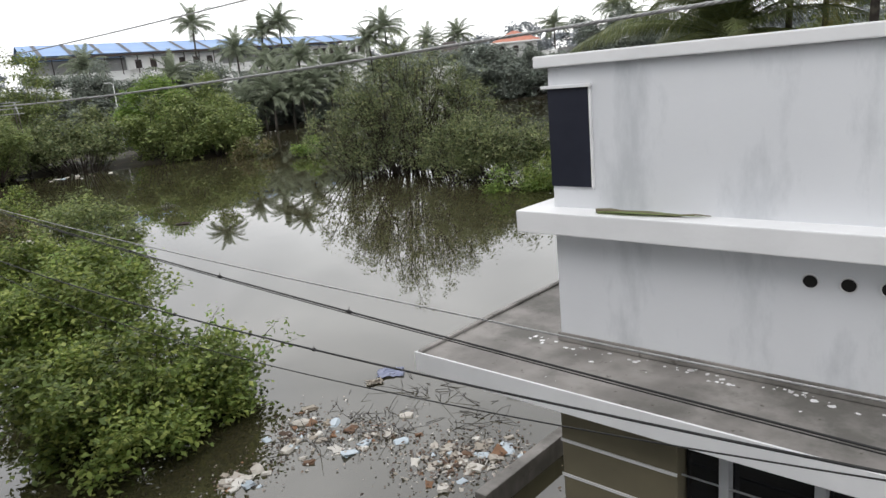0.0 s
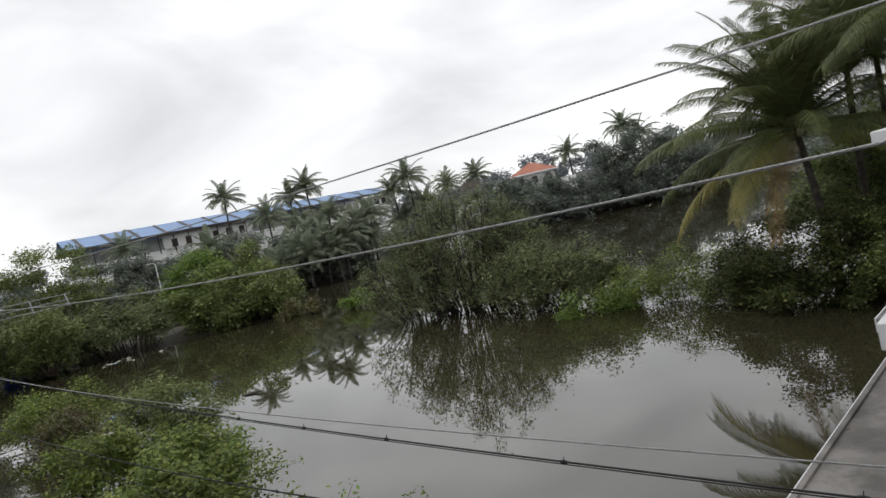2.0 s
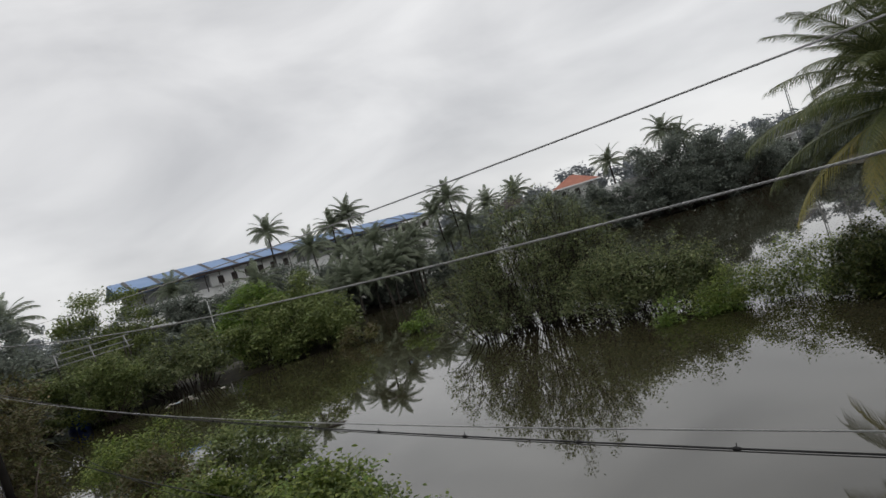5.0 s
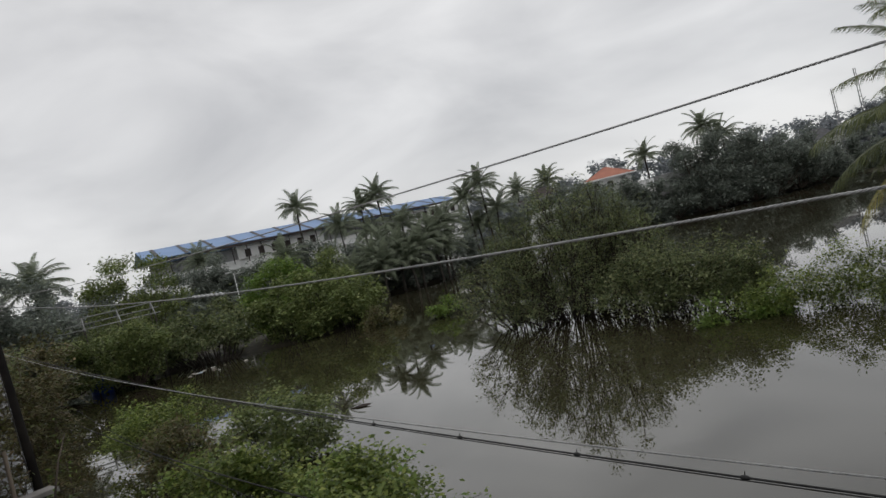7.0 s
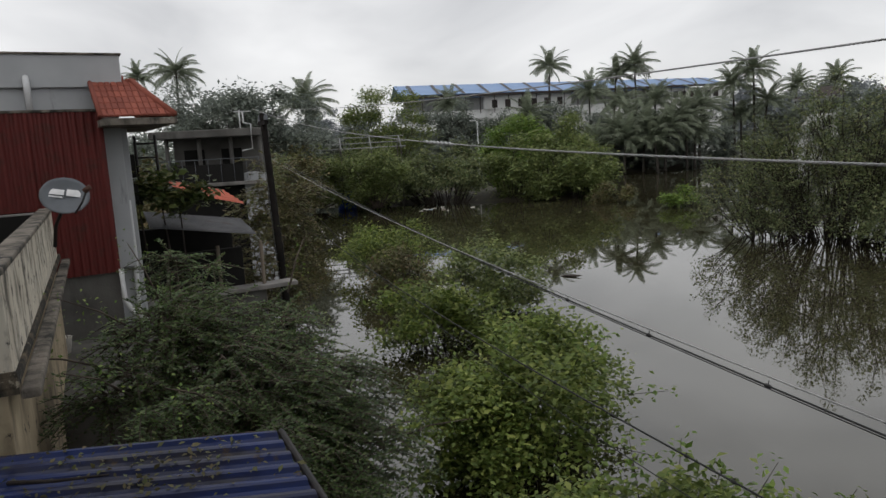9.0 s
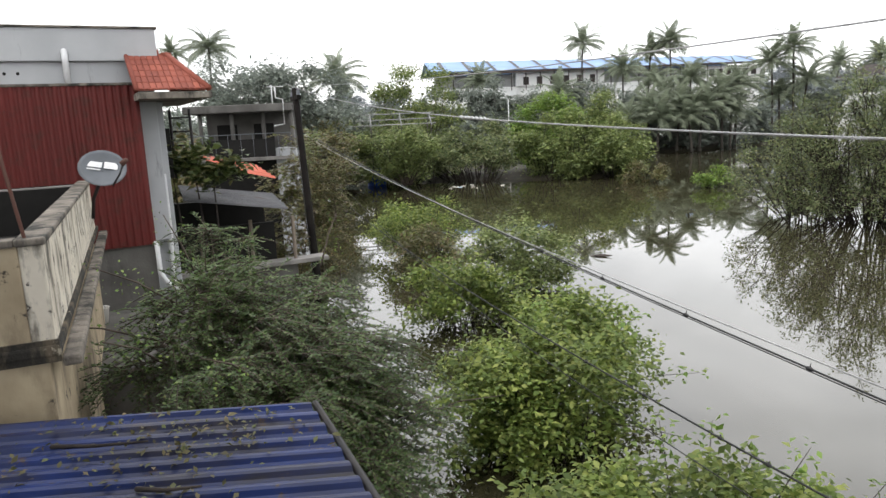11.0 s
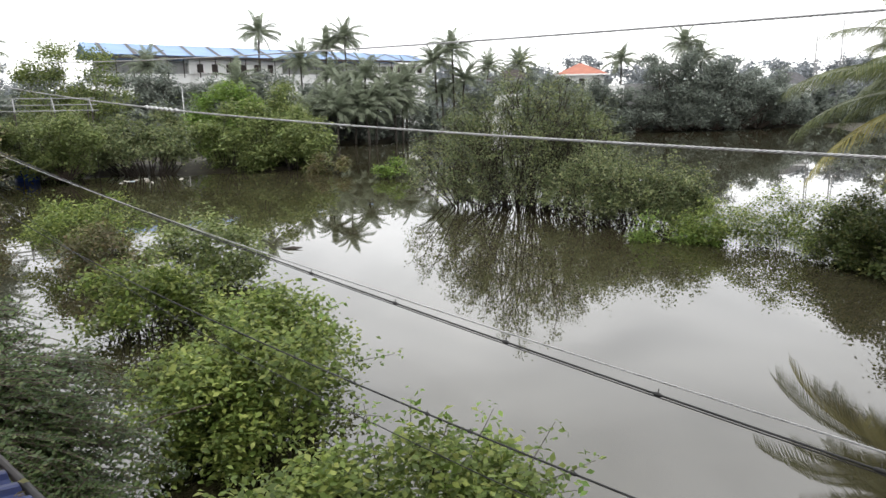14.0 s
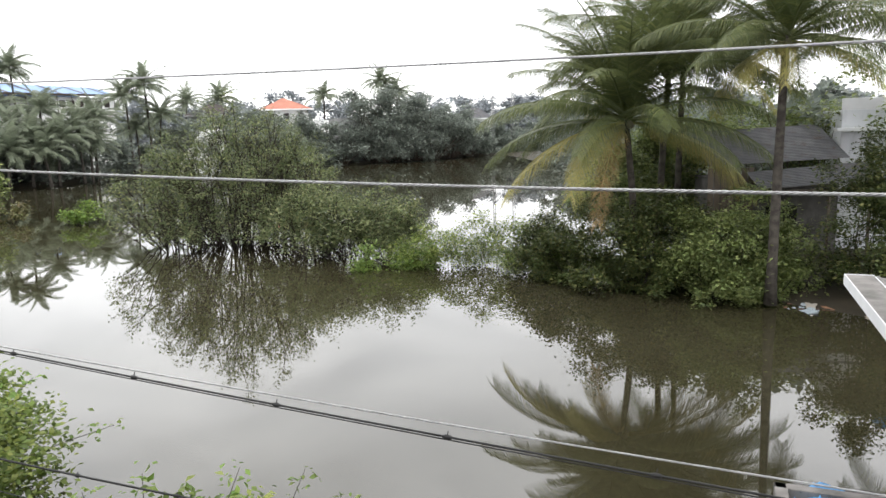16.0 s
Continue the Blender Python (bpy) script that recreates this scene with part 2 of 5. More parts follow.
TRASH_WHITE = material("dirty_white_packaging", (0.62, 0.60, 0.56), 0.7, alt=(0.28, 0.24, 0.19), per_object=True, ramp_low=0, ramp_high=1)
TRASH_BROWN = material("soaked_brown_rubbish", (0.25, 0.14, 0.08), 0.85, alt=(0.07, 0.05, 0.04), per_object=True, ramp_low=0, ramp_high=1)
BOTTLE = material("clear_plastic_bottle", (0.45, 0.52, 0.58), 0.2, alt=(0.4, 0.47, 0.52), spec=0.6)

GREEN_BUSH = leaf_material("fresh_green_leaf", [(0.072, 0.108, 0.024), (0.126, 0.182, 0.04), (0.2, 0.258, 0.06), (0.31, 0.345, 0.095)], 0.37, 0.5)
BRIGHT_LEAF = leaf_material("bright_yellow_green_leaf", [(0.103, 0.184, 0.034), (0.172, 0.265, 0.057), (0.253, 0.322, 0.081)], 0.35)
MANGROVE = leaf_material("olive_mangrove_leaf", [(0.095, 0.128, 0.055), (0.145, 0.182, 0.08), (0.2, 0.232, 0.105), (0.275, 0.285, 0.14)], 0.42, 0.5)
BANK_LEAF = leaf_material("deep_green_bank_leaf", [(0.095, 0.13, 0.044), (0.15, 0.195, 0.066), (0.21, 0.26, 0.09), (0.285, 0.31, 0.118)], 0.38, 0.5)
DARK_LEAF = leaf_material("dark_grey_green_leaf", [(0.034, 0.058, 0.02), (0.056, 0.094, 0.03), (0.085, 0.132, 0.042), (0.14, 0.172, 0.066)], 0.35, 0.5)
FAR_HAZE_LEAF = leaf_material("haze_paled_tree_leaf", [(0.158, 0.185, 0.162), (0.21, 0.24, 0.203), (0.278, 0.3, 0.257)], 0.38, 0.5)
DRY_LEAF = leaf_material("brownish_creeper_leaf", [(0.082, 0.070, 0.036), (0.140, 0.129, 0.053), (0.117, 0.140, 0.047), (0.212, 0.153, 0.082)], 0.3)
FROND = leaf_material("green_palm_frond", [(0.062, 0.082, 0.032), (0.10, 0.122, 0.046), (0.165, 0.178, 0.066)], 0.3, 0.42)
FROND_YELLOW = leaf_material("yellowing_palm_frond", [(0.20, 0.20, 0.055), (0.27, 0.25, 0.08), (0.34, 0.28, 0.10)], 0.35, 0.5)
FROND_DRY = leaf_material("dry_ochre_palm_frond", [(0.30, 0.20, 0.08), (0.36, 0.26, 0.12), (0.26, 0.16, 0.07)], 0.3, 0.6)
FROND_HAZED = leaf_material("haze_paled_palm_frond", [(0.15, 0.18, 0.125), (0.2, 0.23, 0.16), (0.26, 0.285, 0.2)], 0.4, 0.5)


# ---- geometry helpers ----
def thing(name, label, category, m=None, group="", kind=""):
    ob = new(name)
    ob.empty_display_size = 0.2
    if m is not None:
        ob.matrix_world = m
    return tagged(ob, label, category, group, kind)


def finish(name, me, mat, parent=None, label="", smooth=False):
    me.materials.append(mat)
    if smooth:
        me.polygons.foreach_set("use_smooth", [True] * len(me.polygons))
    ob = new(name, me)
    if parent is not None:
        ob.parent = parent
    if label:
        ob["label"] = label
    return ob


def part(name, bm, mat, parent=None, label="", smooth=False):
    me = bpy.data.meshes.new(name)
    bm.to_mesh(me)
    bm.free()
    return finish(name, me, mat, parent, label, smooth)


def raw(name, verts, faces, mat, parent=None, label="", smooth=False):
    me = bpy.data.meshes.new(name)
    me.from_pydata([tuple(map(float, v)) for v in verts], [], [tuple(map(int, q)) for q in faces])
    return finish(name, me, mat, parent, label, smooth)


def add_box(bm, x0, x1, y0, y1, z0, z1, m=None):
    t = Matrix.Translation(((x0 + x1) / 2, (y0 + y1) / 2, (z0 + z1) / 2)) @ Matrix.Diagonal((x1 - x0, y1 - y0, z1 - z0, 1))
    return bmesh.ops.create_cube(bm, size=1, matrix=(m @ t) if m is not None else t)["verts"]


def box(name, x0, x1, y0, y1, z0, z1, mat, parent=None, label="", bevel=0.012):
    bm = bmesh.new()
    add_box(bm, x0, x1, y0, y1, z0, z1)
    if bevel:
        bmesh.ops.bevel(bm, geom=bm.edges[:], offset=bevel, segments=2, affect="EDGES", profile=0.6)
    return part(name, bm, mat, parent, label)


def tube_data(points, radii, sides=6):
    """Vertices and faces of a round tube along points."""
    pts = [Vector(p) for p in points]
    verts, faces = [], []
    for k, p in enumerate(pts):
        d = (pts[min(k + 1, len(pts) - 1)] - pts[max(k - 1, 0)]).normalized()
        side = d.cross(Vector((0, 0, 1)))
        if side.length < 1e-3:
            side = Vector((1, 0, 0))
        side.normalize()
        up = side.cross(d)
        r = radii[k] if isinstance(radii, (list, tuple)) else radii
        for s in range(sides):
            a = 2 * math.pi * s / sides
            verts.append(p + r * (math.cos(a) * side + math.sin(a) * up))
    for k in range(len(pts) - 1):
        for s in range(sides):
            a, b = k * sides + s, k * sides + (s + 1) % sides
            faces.append((a, b, b + sides, a + sides))
    faces.append(tuple(range(sides))[::-1])
    faces.append(tuple((len(pts) - 1) * sides + s for s in range(sides)))
    return verts, faces


def tube(name, points, radii, mat, parent=None, label="", sides=8, smooth=True):
    v, f = tube_data(points, radii, sides)
    return raw(name, v, f, mat, parent, label, smooth)


def joined_tubes(name, runs, mat, parent=None, label="", sides=5):
    verts, faces = [], []
    for points, radii in runs:
        v, f = tube_data(points, radii, sides)
        faces += [tuple(i + len(verts) for i in q) for q in f]
        verts += v
    return raw(name, verts, faces, mat, parent, label, True)


def sheet(name, length, width, pitch, depth, mat, parent, label="", m=None, square=True, thick=0.004):
    """A corrugated sheet in the local xy plane, ridges along x, waves along y."""
    n = int(width / pitch * 8) + 1
    ys = np.linspace(0, width, n)
    ph = (ys / pitch) % 1.0
    if square:
        zs = depth * np.clip(2.5 * (0.5 - np.abs(ph - 0.5)) * 2 - 0.75, 0, 1)
    else:
        zs = depth * (0.5 + 0.5 * np.cos(2 * np.pi * ph))
    verts, faces = [], []
    nx = max(2, int(length / 0.8))
    for off in (0, -thick):
        for i in range(nx + 1):
            for y, z in zip(ys, zs):
                verts.append((length * i / nx, y, z + off + 0.004 * math.sin(3.1 * i + 1.7 * y)))
    lay = (nx + 1) * n
    for i in range(nx):
        for j in range(n - 1):
            a = i * n + j
            faces.append((a, a + n, a + n + 1, a + 1))
            faces.append((a + lay, a + 1 + lay, a + n + 1 + lay, a + n + lay))
    ob = raw(name, verts, faces, mat, parent, label)
    if m is not None:
        ob.matrix_local = m
    return ob


# ---- plants ----
def leaf_cloud(rng, centres, sizes, per, leaf, spread, squash=0.8, long=2.0):
    """Leaves gathered round twig ends: folded lozenges, four corners each."""
    n = len(centres) * per
    c = np.repeat(np.asarray(centres, float), per, axis=0)
    s = np.repeat(np.asarray(sizes, float), per)[:, None]
    p = c + rng.normal(size=(n, 3)) * spread * s * (1, 1, squash)
    d = rng.normal(size=(n, 3))
    d[:, 2] = d[:, 2] * 0.4 - 0.18
    d /= np.linalg.norm(d, axis=1, keepdims=True)
    up = rng.normal(size=(n, 3)) * 0.42 + (0, 0, 1)
    side = np.cross(d, up)
    side /= np.linalg.norm(side, axis=1, keepdims=True) + 1e-9
    nor = np.cross(side, d)
    size = leaf * rng.uniform(0.6, 1.35, size=(n, 1))
    wide = size / long
    v = np.empty((n, 4, 3))
    v[:, 0] = p
    v[:, 1] = p + d * size * 0.5 + side * wide * 0.55 + nor * wide * 0.25
    v[:, 2] = p + d * size
    v[:, 3] = p + d * size * 0.5 - side * wide * 0.55 + nor * wide * 0.25
    return v.reshape(-1, 3)


def sprays(rng, tips, length, pairs, leaf, long=1.9):
    """Feathery twigs: leaves in two rows along drooping shoots. Gives the leaf corners and the shoots."""
    runs, at, way = [], [], []
    for t in tips:
        out = np.array([t[0], t[1], 0.0]) + rng.normal(size=3) * 0.8
        out[2] = rng.uniform(-0.5, 0.7)
        out /= np.linalg.norm(out) + 1e-6
        ln = length * rng.uniform(0.6, 1.3)
        pts = [np.array(t) + out * ln * f + np.array([0, 0, -0.35 * ln * f * f]) for f in (0, 0.35, 0.7, 1.0)]
        runs.append((pts, [0.006, 0.005, 0.004, 0.002]))
        side = np.cross(out, (0, 0, 1.0))
        side /= np.linalg.norm(side) + 1e-6
        for f in np.linspace(0.12, 1.0, pairs):
            p = np.array(t) + out * ln * f + np.array([0, 0, -0.35 * ln * f * f])
            for s in (-1, 1):
                at.append(p)
                way.append(side * s * 0.85 + out * 0.6 + rng.normal(size=3) * 0.25)
    at, way = np.array(at), np.array(way)
    way /= np.linalg.norm(way, axis=1, keepdims=True)
    n = len(at)
    up = rng.normal(size=(n, 3)) * 0.35 + (0, 0, 1)
    side = np.cross(way, up)
    side /= np.linalg.norm(side, axis=1, keepdims=True) + 1e-9
    size = leaf * rng.uniform(0.7, 1.3, size=(n, 1))
    v = np.empty((n, 4, 3))
    v[:, 0], v[:, 2] = at, at + way * size
    v[:, 1] = at + way * size * 0.5 + side * size / long * 0.5
    v[:, 3] = at + way * size * 0.5 - side * size / long * 0.5
    return v.reshape(-1, 3), runs


def cloud_mesh(name, verts, mat, parent=None, label=""):
    n = len(verts) // 4
    me = bpy.data.meshes.new(name)
    me.vertices.add(n * 4)
    me.vertices.foreach_set("co", verts.astype(np.float32).ravel())
    me.loops.add(n * 4)
    me.loops.foreach_set("vertex_index", np.arange(n * 4, dtype=np.int32))
    me.polygons.add(n)
    me.polygons.foreach_set("loop_start", np.arange(0, n * 4, 4, dtype=np.int32))
    me.polygons.foreach_set("loop_total", np.full(n, 4, dtype=np.int32))
    me.update(calc_edges=True)
    return finish(name, me, mat, parent, label)


def lumps(rng, blobs, count, shell=0.55, per_lump=14):
    """Twig ends gathered in small domes that sit in and on lumpy ellipsoids (x, y, z, rx, ry, rz)."""
    b = np.array(blobs, float)
    skin = b[:, 3] * b[:, 4] + b[:, 4] * b[:, 5] + b[:, 3] * b[:, 5]
    domes = max(len(blobs) * 3, count // per_lump)
    b = b[rng.choice(len(blobs), size=domes, p=skin / skin.sum())]
    d = rng.normal(size=(domes, 3))
    d /= np.linalg.norm(d, axis=1, keepdims=True)
    r = shell + (1 - shell) * rng.random(domes) ** 0.5
    wob = 1 + 0.14 * np.sin(5 * d[:, 0] + 3 * d[:, 1] + b[:, 0]) + 0.12 * np.sin(7 * d[:, 2] + 4 * d[:, 0] + b[:, 1])
    c = b[:, :3] + d * b[:, 3:] * (r * wob)[:, None]
    size = 0.31 * np.minimum(np.minimum(b[:, 3], b[:, 4]), b[:, 5]) * rng.uniform(0.6, 1.3, size=domes)
    pick = rng.integers(0, domes, size=count)
    q = rng.normal(size=(count, 3))
    q /= np.linalg.norm(q, axis=1, keepdims=True)
    q[:, 2] = np.abs(q[:, 2]) * 0.9 - 0.1
    p = c[pick] + q * (size[pick] * rng.uniform(0.75, 1.1, size=count))[:, None]
    p[:, 2] = np.maximum(p[:, 2], 0.03)
    return p


def stems(rng, base, tips, thick, count, bend=0.15):
    runs = []
    for k in rng.choice(len(tips), size=min(count, len(tips)), replace=False):
        tip = np.array(tips[k])
        foot = np.array(base(tip))
        mid = foot * 0.45 + tip * 0.55 + rng.normal(size=3) * bend * np.linalg.norm(tip - foot) * 0.5
        q1 = foot * 0.75 + mid * 0.25 + rng.normal(size=3) * 0.04
        runs.append(([foot, q1, mid, tip], [thick, thick * 0.8, thick * 0.55, thick * 0.2]))
    return runs


def bush(name, label, category, x, y, blobs, twigs, per, leaf, mat, seed, group="", stem_count=24, stem_r=0.025,
         spread=0.28, shell=0.5, foot=0.35, long=2.0, z=0.0, bark=TWIG, extra=None, per_lump=22, feather=0.0):
    """A bush or small tree rooted at x, y; blobs are local."""
    rng = np.random.default_rng(seed)
    root = thing(name, label, category, pose(x, y, z), group)
    tips = lumps(rng, blobs, twigs, shell, per_lump)
    low = -0.35 if z <= 0.01 else -0.1

    def base(tip):
        return (tip[0] * foot + rng.normal() * 0.12, tip[1] * foot + rng.normal() * 0.12, low)

    tagged(joined_tubes("stem_tangle", stems(rng, base, tips, stem_r, stem_count), bark, root), kind="stuff")
    if feather:
        verts, shoots = sprays(rng, tips, feather, per, leaf, long)
        cloud_mesh("foliage", verts, mat, root)
        tagged(joined_tubes("shoot_tangle", shoots, bark, root, sides=3), kind="stuff")
        tips = tips[:0]
    else:
        cloud_mesh("foliage", leaf_cloud(rng, tips, np.full(len(tips), 1.0), per, leaf, spread, long=long), mat, root)
    if extra:
        sprigs = []
        runs = []
        for ex, ey, ez, tx, ty, tz in extra:
            a, b = np.array((ex, ey, ez)), np.array((tx, ty, tz))
            for f in np.linspace(0.3, 1.0, 9):
                sprigs.append(a + (b - a) * f + rng.normal(size=3) * 0.05)
            runs.append(([a, (a + b) / 2 + (0, 0, 0.05), b], [0.012, 0.008, 0.004]))
        tagged(joined_tubes("sprig_tangle", runs, bark, root, "thin bare brown sprigs"), kind="stuff")
        cloud_mesh("sprig_leaves", leaf_cloud(rng, sprigs, np.full(len(sprigs), 1.0), 5, leaf * 0.95, 0.09, long=long), BRIGHT_LEAF, root, "pale yellow-green young leaves")
    return root


def fan_mangrove(label, x, y, clumps, mat, seed, leaf=0.1, group="mangroves"):
    """Stems that rise close together out of the water, fork and fan out into a loose dome of small leaves.
    clumps: (x, y, rx, ry, height, stems)."""
    rng = np.random.default_rng(seed)
    root = thing("mangrove_thicket", label, "mangrove", pose(x, y, 0), group)
    runs, tufts = [], []
    for cx, cy, rx, ry, height, count in clumps:
        for k in range(count):
            az = 2.39996 * k + rng.normal() * 0.2
            lift = 0.06 + 0.96 * math.asin(min(1.0, (k + 0.5) / count))
            reach = rng.uniform(0.78, 1.0)
            tip = np.array((cx + rx * math.cos(lift) * math.cos(az) * reach, cy + ry * math.cos(lift) * math.sin(az) * reach, 0.5 + (height - 0.5) * math.sin(lift) * reach))
            foot = np.array((cx + (tip[0] - cx) * 0.36 + rng.normal() * 0.3, cy + (tip[1] - cy) * 0.36 + rng.normal() * 0.3, -0.4))
            mid = foot * 0.5 + tip * 0.5 + np.array((rng.normal() * 0.16, rng.normal() * 0.16, 0.05 * tip[2]))
            r = float(0.026 + 0.0035 * tip[2] * rng.uniform(0.6, 1.4))
            runs.append(([foot, foot * 0.5 + mid * 0.5 + rng.normal(size=3) * 0.06, mid, mid * 0.45 + tip * 0.55 + rng.normal(size=3) * 0.08, tip], [r, r * 0.85, r * 0.65, r * 0.42, r * 0.18]))
            away = np.array((tip[0] - foot[0], tip[1] - foot[1], tip[2] - foot[2]))
            span = np.linalg.norm(away)
            away = away / span
            for _ in range(7):
                f = rng.uniform(0.34, 0.97)
                a = foot + (mid - foot) * f * 2 if f < 0.5 else mid + (tip - mid) * (f * 2 - 1)
                d = away + rng.normal(size=3) * (0.5, 0.5, 0.3) + (0, 0, 0.15)
                b = a + d / np.linalg.norm(d) * span * rng.uniform(0.12, 0.26)
                b[2] = max(b[2], 0.3)
                runs.append(([a, (a + b) / 2 + rng.normal(size=3) * 0.05, b], [r * 0.42, r * 0.3, r * 0.14]))
                for _ in range(4):
                    g = a + (b - a) * rng.uniform(0.3, 1.0)
                    e = g + (d + rng.normal(size=3) * 0.6) * rng.uniform(0.2, 0.42)
                    runs.append(([g, e], [r * 0.16, r * 0.08]))
                    q = ((e[0] - cx) / rx) ** 2 + ((e[1] - cy) / ry) ** 2
                    full = 0.24 + 0.8 * max(0.0, e[2] / height - 0.3) + 0.4 * q
                    if rng.random() < full:
                        tufts.append(e)
                        if rng.random() < full - 0.35:
                            tufts.append(e + rng.normal(size=3) * 0.22)
    tufts = np.array(tufts)
    tufts[:, 2] = np.maximum(tufts[:, 2], 0.15)
    tagged(joined_tubes("stem_tangle", runs, TWIG, root, sides=4), kind="stuff")
    cloud_mesh("foliage", leaf_cloud(rng, tufts, np.full(len(tufts), 1.0), 10, leaf, 0.18, long=1.8), mat, root)
    return root


def frond_mesh(name, rng, length, lift, droop, pairs, leaflet, hang, mats, ragged=0.0, broad=0.022):
    """A palm frond from the origin along +x: a bent rib with two rows of leaflets."""
    steps = 14
    p, pts, ang = np.zeros(3), [np.zeros(3)], []
    for k in range(steps):
        a = radians(lift - droop * ((k + 0.5) / steps) ** 1.4)
        ang.append(a)
        p = p + length / steps * np.array([math.cos(a), 0.03 * math.sin(4 * k / steps), math.sin(a)])
        pts.append(p)
    pts = np.array(pts)
    rib, faces = tube_data([Vector(q) for q in pts], [0.035 * (1 - 0.85 * k / steps) * length / 4 for k in range(steps + 1)], 4)
    verts = [tuple(v) for v in rib]
    for side in (-1, 1):
        for k in range(pairs):
            s = 0.10 + 0.89 * (k + rng.random() * 0.5) / pairs
            if rng.random() < ragged:
                continue
            f = s * steps
            i = min(int(f), steps - 1)
            o = pts[i] + (pts[i + 1] - pts[i]) * (f - i)
            a = ang[i]
            ahead = np.array([math.cos(a), 0, math.sin(a)])
            upv = np.array([-math.sin(a), 0, math.cos(a)])
            ln = leaflet * (0.45 + 0.75 * math.sin(math.pi * min(1, 0.12 + s * 0.88)) ** 0.7) * rng.uniform(0.85, 1.1)
            out = np.array([0, side, 0]) * 0.85 + ahead * (0.45 + 0.5 * s) + upv * 0.18
            out /= np.linalg.norm(out)
            w = ahead * broad * length / 4
            m1 = o + out * ln * 0.5 - np.array([0, 0, hang * ln * 0.16])
            tip = o + out * ln * 0.86 - np.array([0, 0, hang * ln * 0.62])
            b = len(verts)
            verts += [o - w, o + w, m1 + w * 0.9, m1 - w * 0.9, tip]
            faces += [(b, b + 1, b + 2, b + 3), (b + 3, b + 2, b + 4)]
    me = bpy.data.meshes.new(name)
    me.from_pydata([tuple(map(float, v)) for v in verts], [], faces)
    me.materials.append(mats)
    return me


def frond_set(seed, length, pairs, leaflet, green, old, dry, broad=0.022):
    rng = np.random.default_rng(seed)
    return [frond_mesh("frond", rng, length * 0.95, 80, 36, pairs, leaflet * 0.8, 0.4, green, 0.0, broad),
            frond_mesh("frond", rng, length, 64, 52, pairs, leaflet, 0.6, green, 0.0, broad),
            frond_mesh("frond", rng, length, 46, 66, pairs, leaflet, 0.9, green, 0.0, broad),
            frond_mesh("frond", rng, length, 26, 60, pairs, leaflet, 1.1, green, 0.0, broad),
            frond_mesh("frond", rng, length, 8, 54, pairs, leaflet, 1.2, green, 0.0, broad),
            frond_mesh("frond", rng, length * 0.95, -8, 55, pairs, leaflet, 1.2, old, 0.05, broad),
            frond_mesh("frond", rng, length * 0.9, -35, 50, pairs, leaflet * 0.8, 1.0, dry, 0.15, broad)]


def palm(label, x, y, ground, top, lean, fronds, plan, seed, trunk_r=0.15, group="", nuts=0, special=()):
    """A coconut palm: a leaning trunk and a crown of fronds; plan: how many of each frond."""
    rng = np.random.default_rng(seed)
    root = thing("coconut_palm", label, "palm tree", pose(x, y, ground), group)
    h = top - ground
    pts = [(-lean[0] * (1 - (k / 8) ** 1.5), -lean[1] * (1 - (k / 8) ** 1.5), h * k / 8 - (0.3 if k == 0 else 0)) for k in range(9)]
    tube("trunk", pts, [trunk_r * (1.35 if k == 0 else 1.05 - 0.045 * k) for k in range(9)], PALM_BARK, root, sides=9)
    for kind, count in enumerate(plan):
        turn = rng.uniform(0, 360)
        for k in range(count):
            ob = new("frond", fronds[kind])
            ob.parent = root
            s = rng.uniform(0.85, 1.1)
            ob.matrix_local = pose(0, 0, h - 0.05 - 0.04 * kind, 0, rng.uniform(-8, 8), turn + 360 * k / count + rng.uniform(-16, 16)) @ Matrix.Diagonal((s, s, s, 1))
            if kind >= 5:
                ob["label"] = "yellowing drooping frond" if kind == 5 else "dry ochre hanging frond"
    for kind, az, s in special:
        ob = new("frond", fronds[kind])
        ob.parent = root
        if kind >= 5:
            ob["label"] = "yellowing drooping frond" if kind == 5 else "dry ochre hanging frond"
        ob.matrix_local = pose(0, 0, h - 0.25, 0, 0, az) @ Matrix.Diagonal((s, s, s, 1))
    for k in range(nuts):
        a = 6.283 * k / nuts
        bm = bmesh.new()
        bmesh.ops.create_icosphere(bm, subdivisions=2, radius=0.13, matrix=pose(0.25 * math.cos(a), 0.25 * math.sin(a), h - 0.35 - 0.12 * (k % 2)) @ Matrix.Diagonal((1, 1, 1.25, 1)))
        part("coconut", bm, OLIVE, root, smooth=True)
    return root

SHRUB_LEAF = leaf_material("dark_waterside_leaf", [(0.034, 0.050, 0.015), (0.058, 0.082, 0.024), (0.088, 0.115, 0.035), (0.17, 0.165, 0.058)], 0.32)
SKYLINE_HAZE_LEAF = leaf_material("haze_tinted_skyline_leaf", [(0.2, 0.225, 0.236), (0.252, 0.275, 0.29), (0.315, 0.33, 0.351)], 0.35)
MOULD = material("black_mould_with_pale_flakes", (0.035, 0.032, 0.027), 0.95, alt=(0.018, 0.017, 0.015), grain=5, stain=(0.16, 0.13, 0.09), stain_scale=2.6, stain_at=0.48, bump=0.3, speck=(0.34, 0.30, 0.23), speck_at=0.62, speck_scale=7.0)
DARK_CEMENT = material("wet_dark_cement", (0.13, 0.125, 0.115), 0.8, alt=(0.075, 0.07, 0.065), grain=1.6, stain=(0.04, 0.038, 0.034), stain_scale=0.8, bump=0.2)
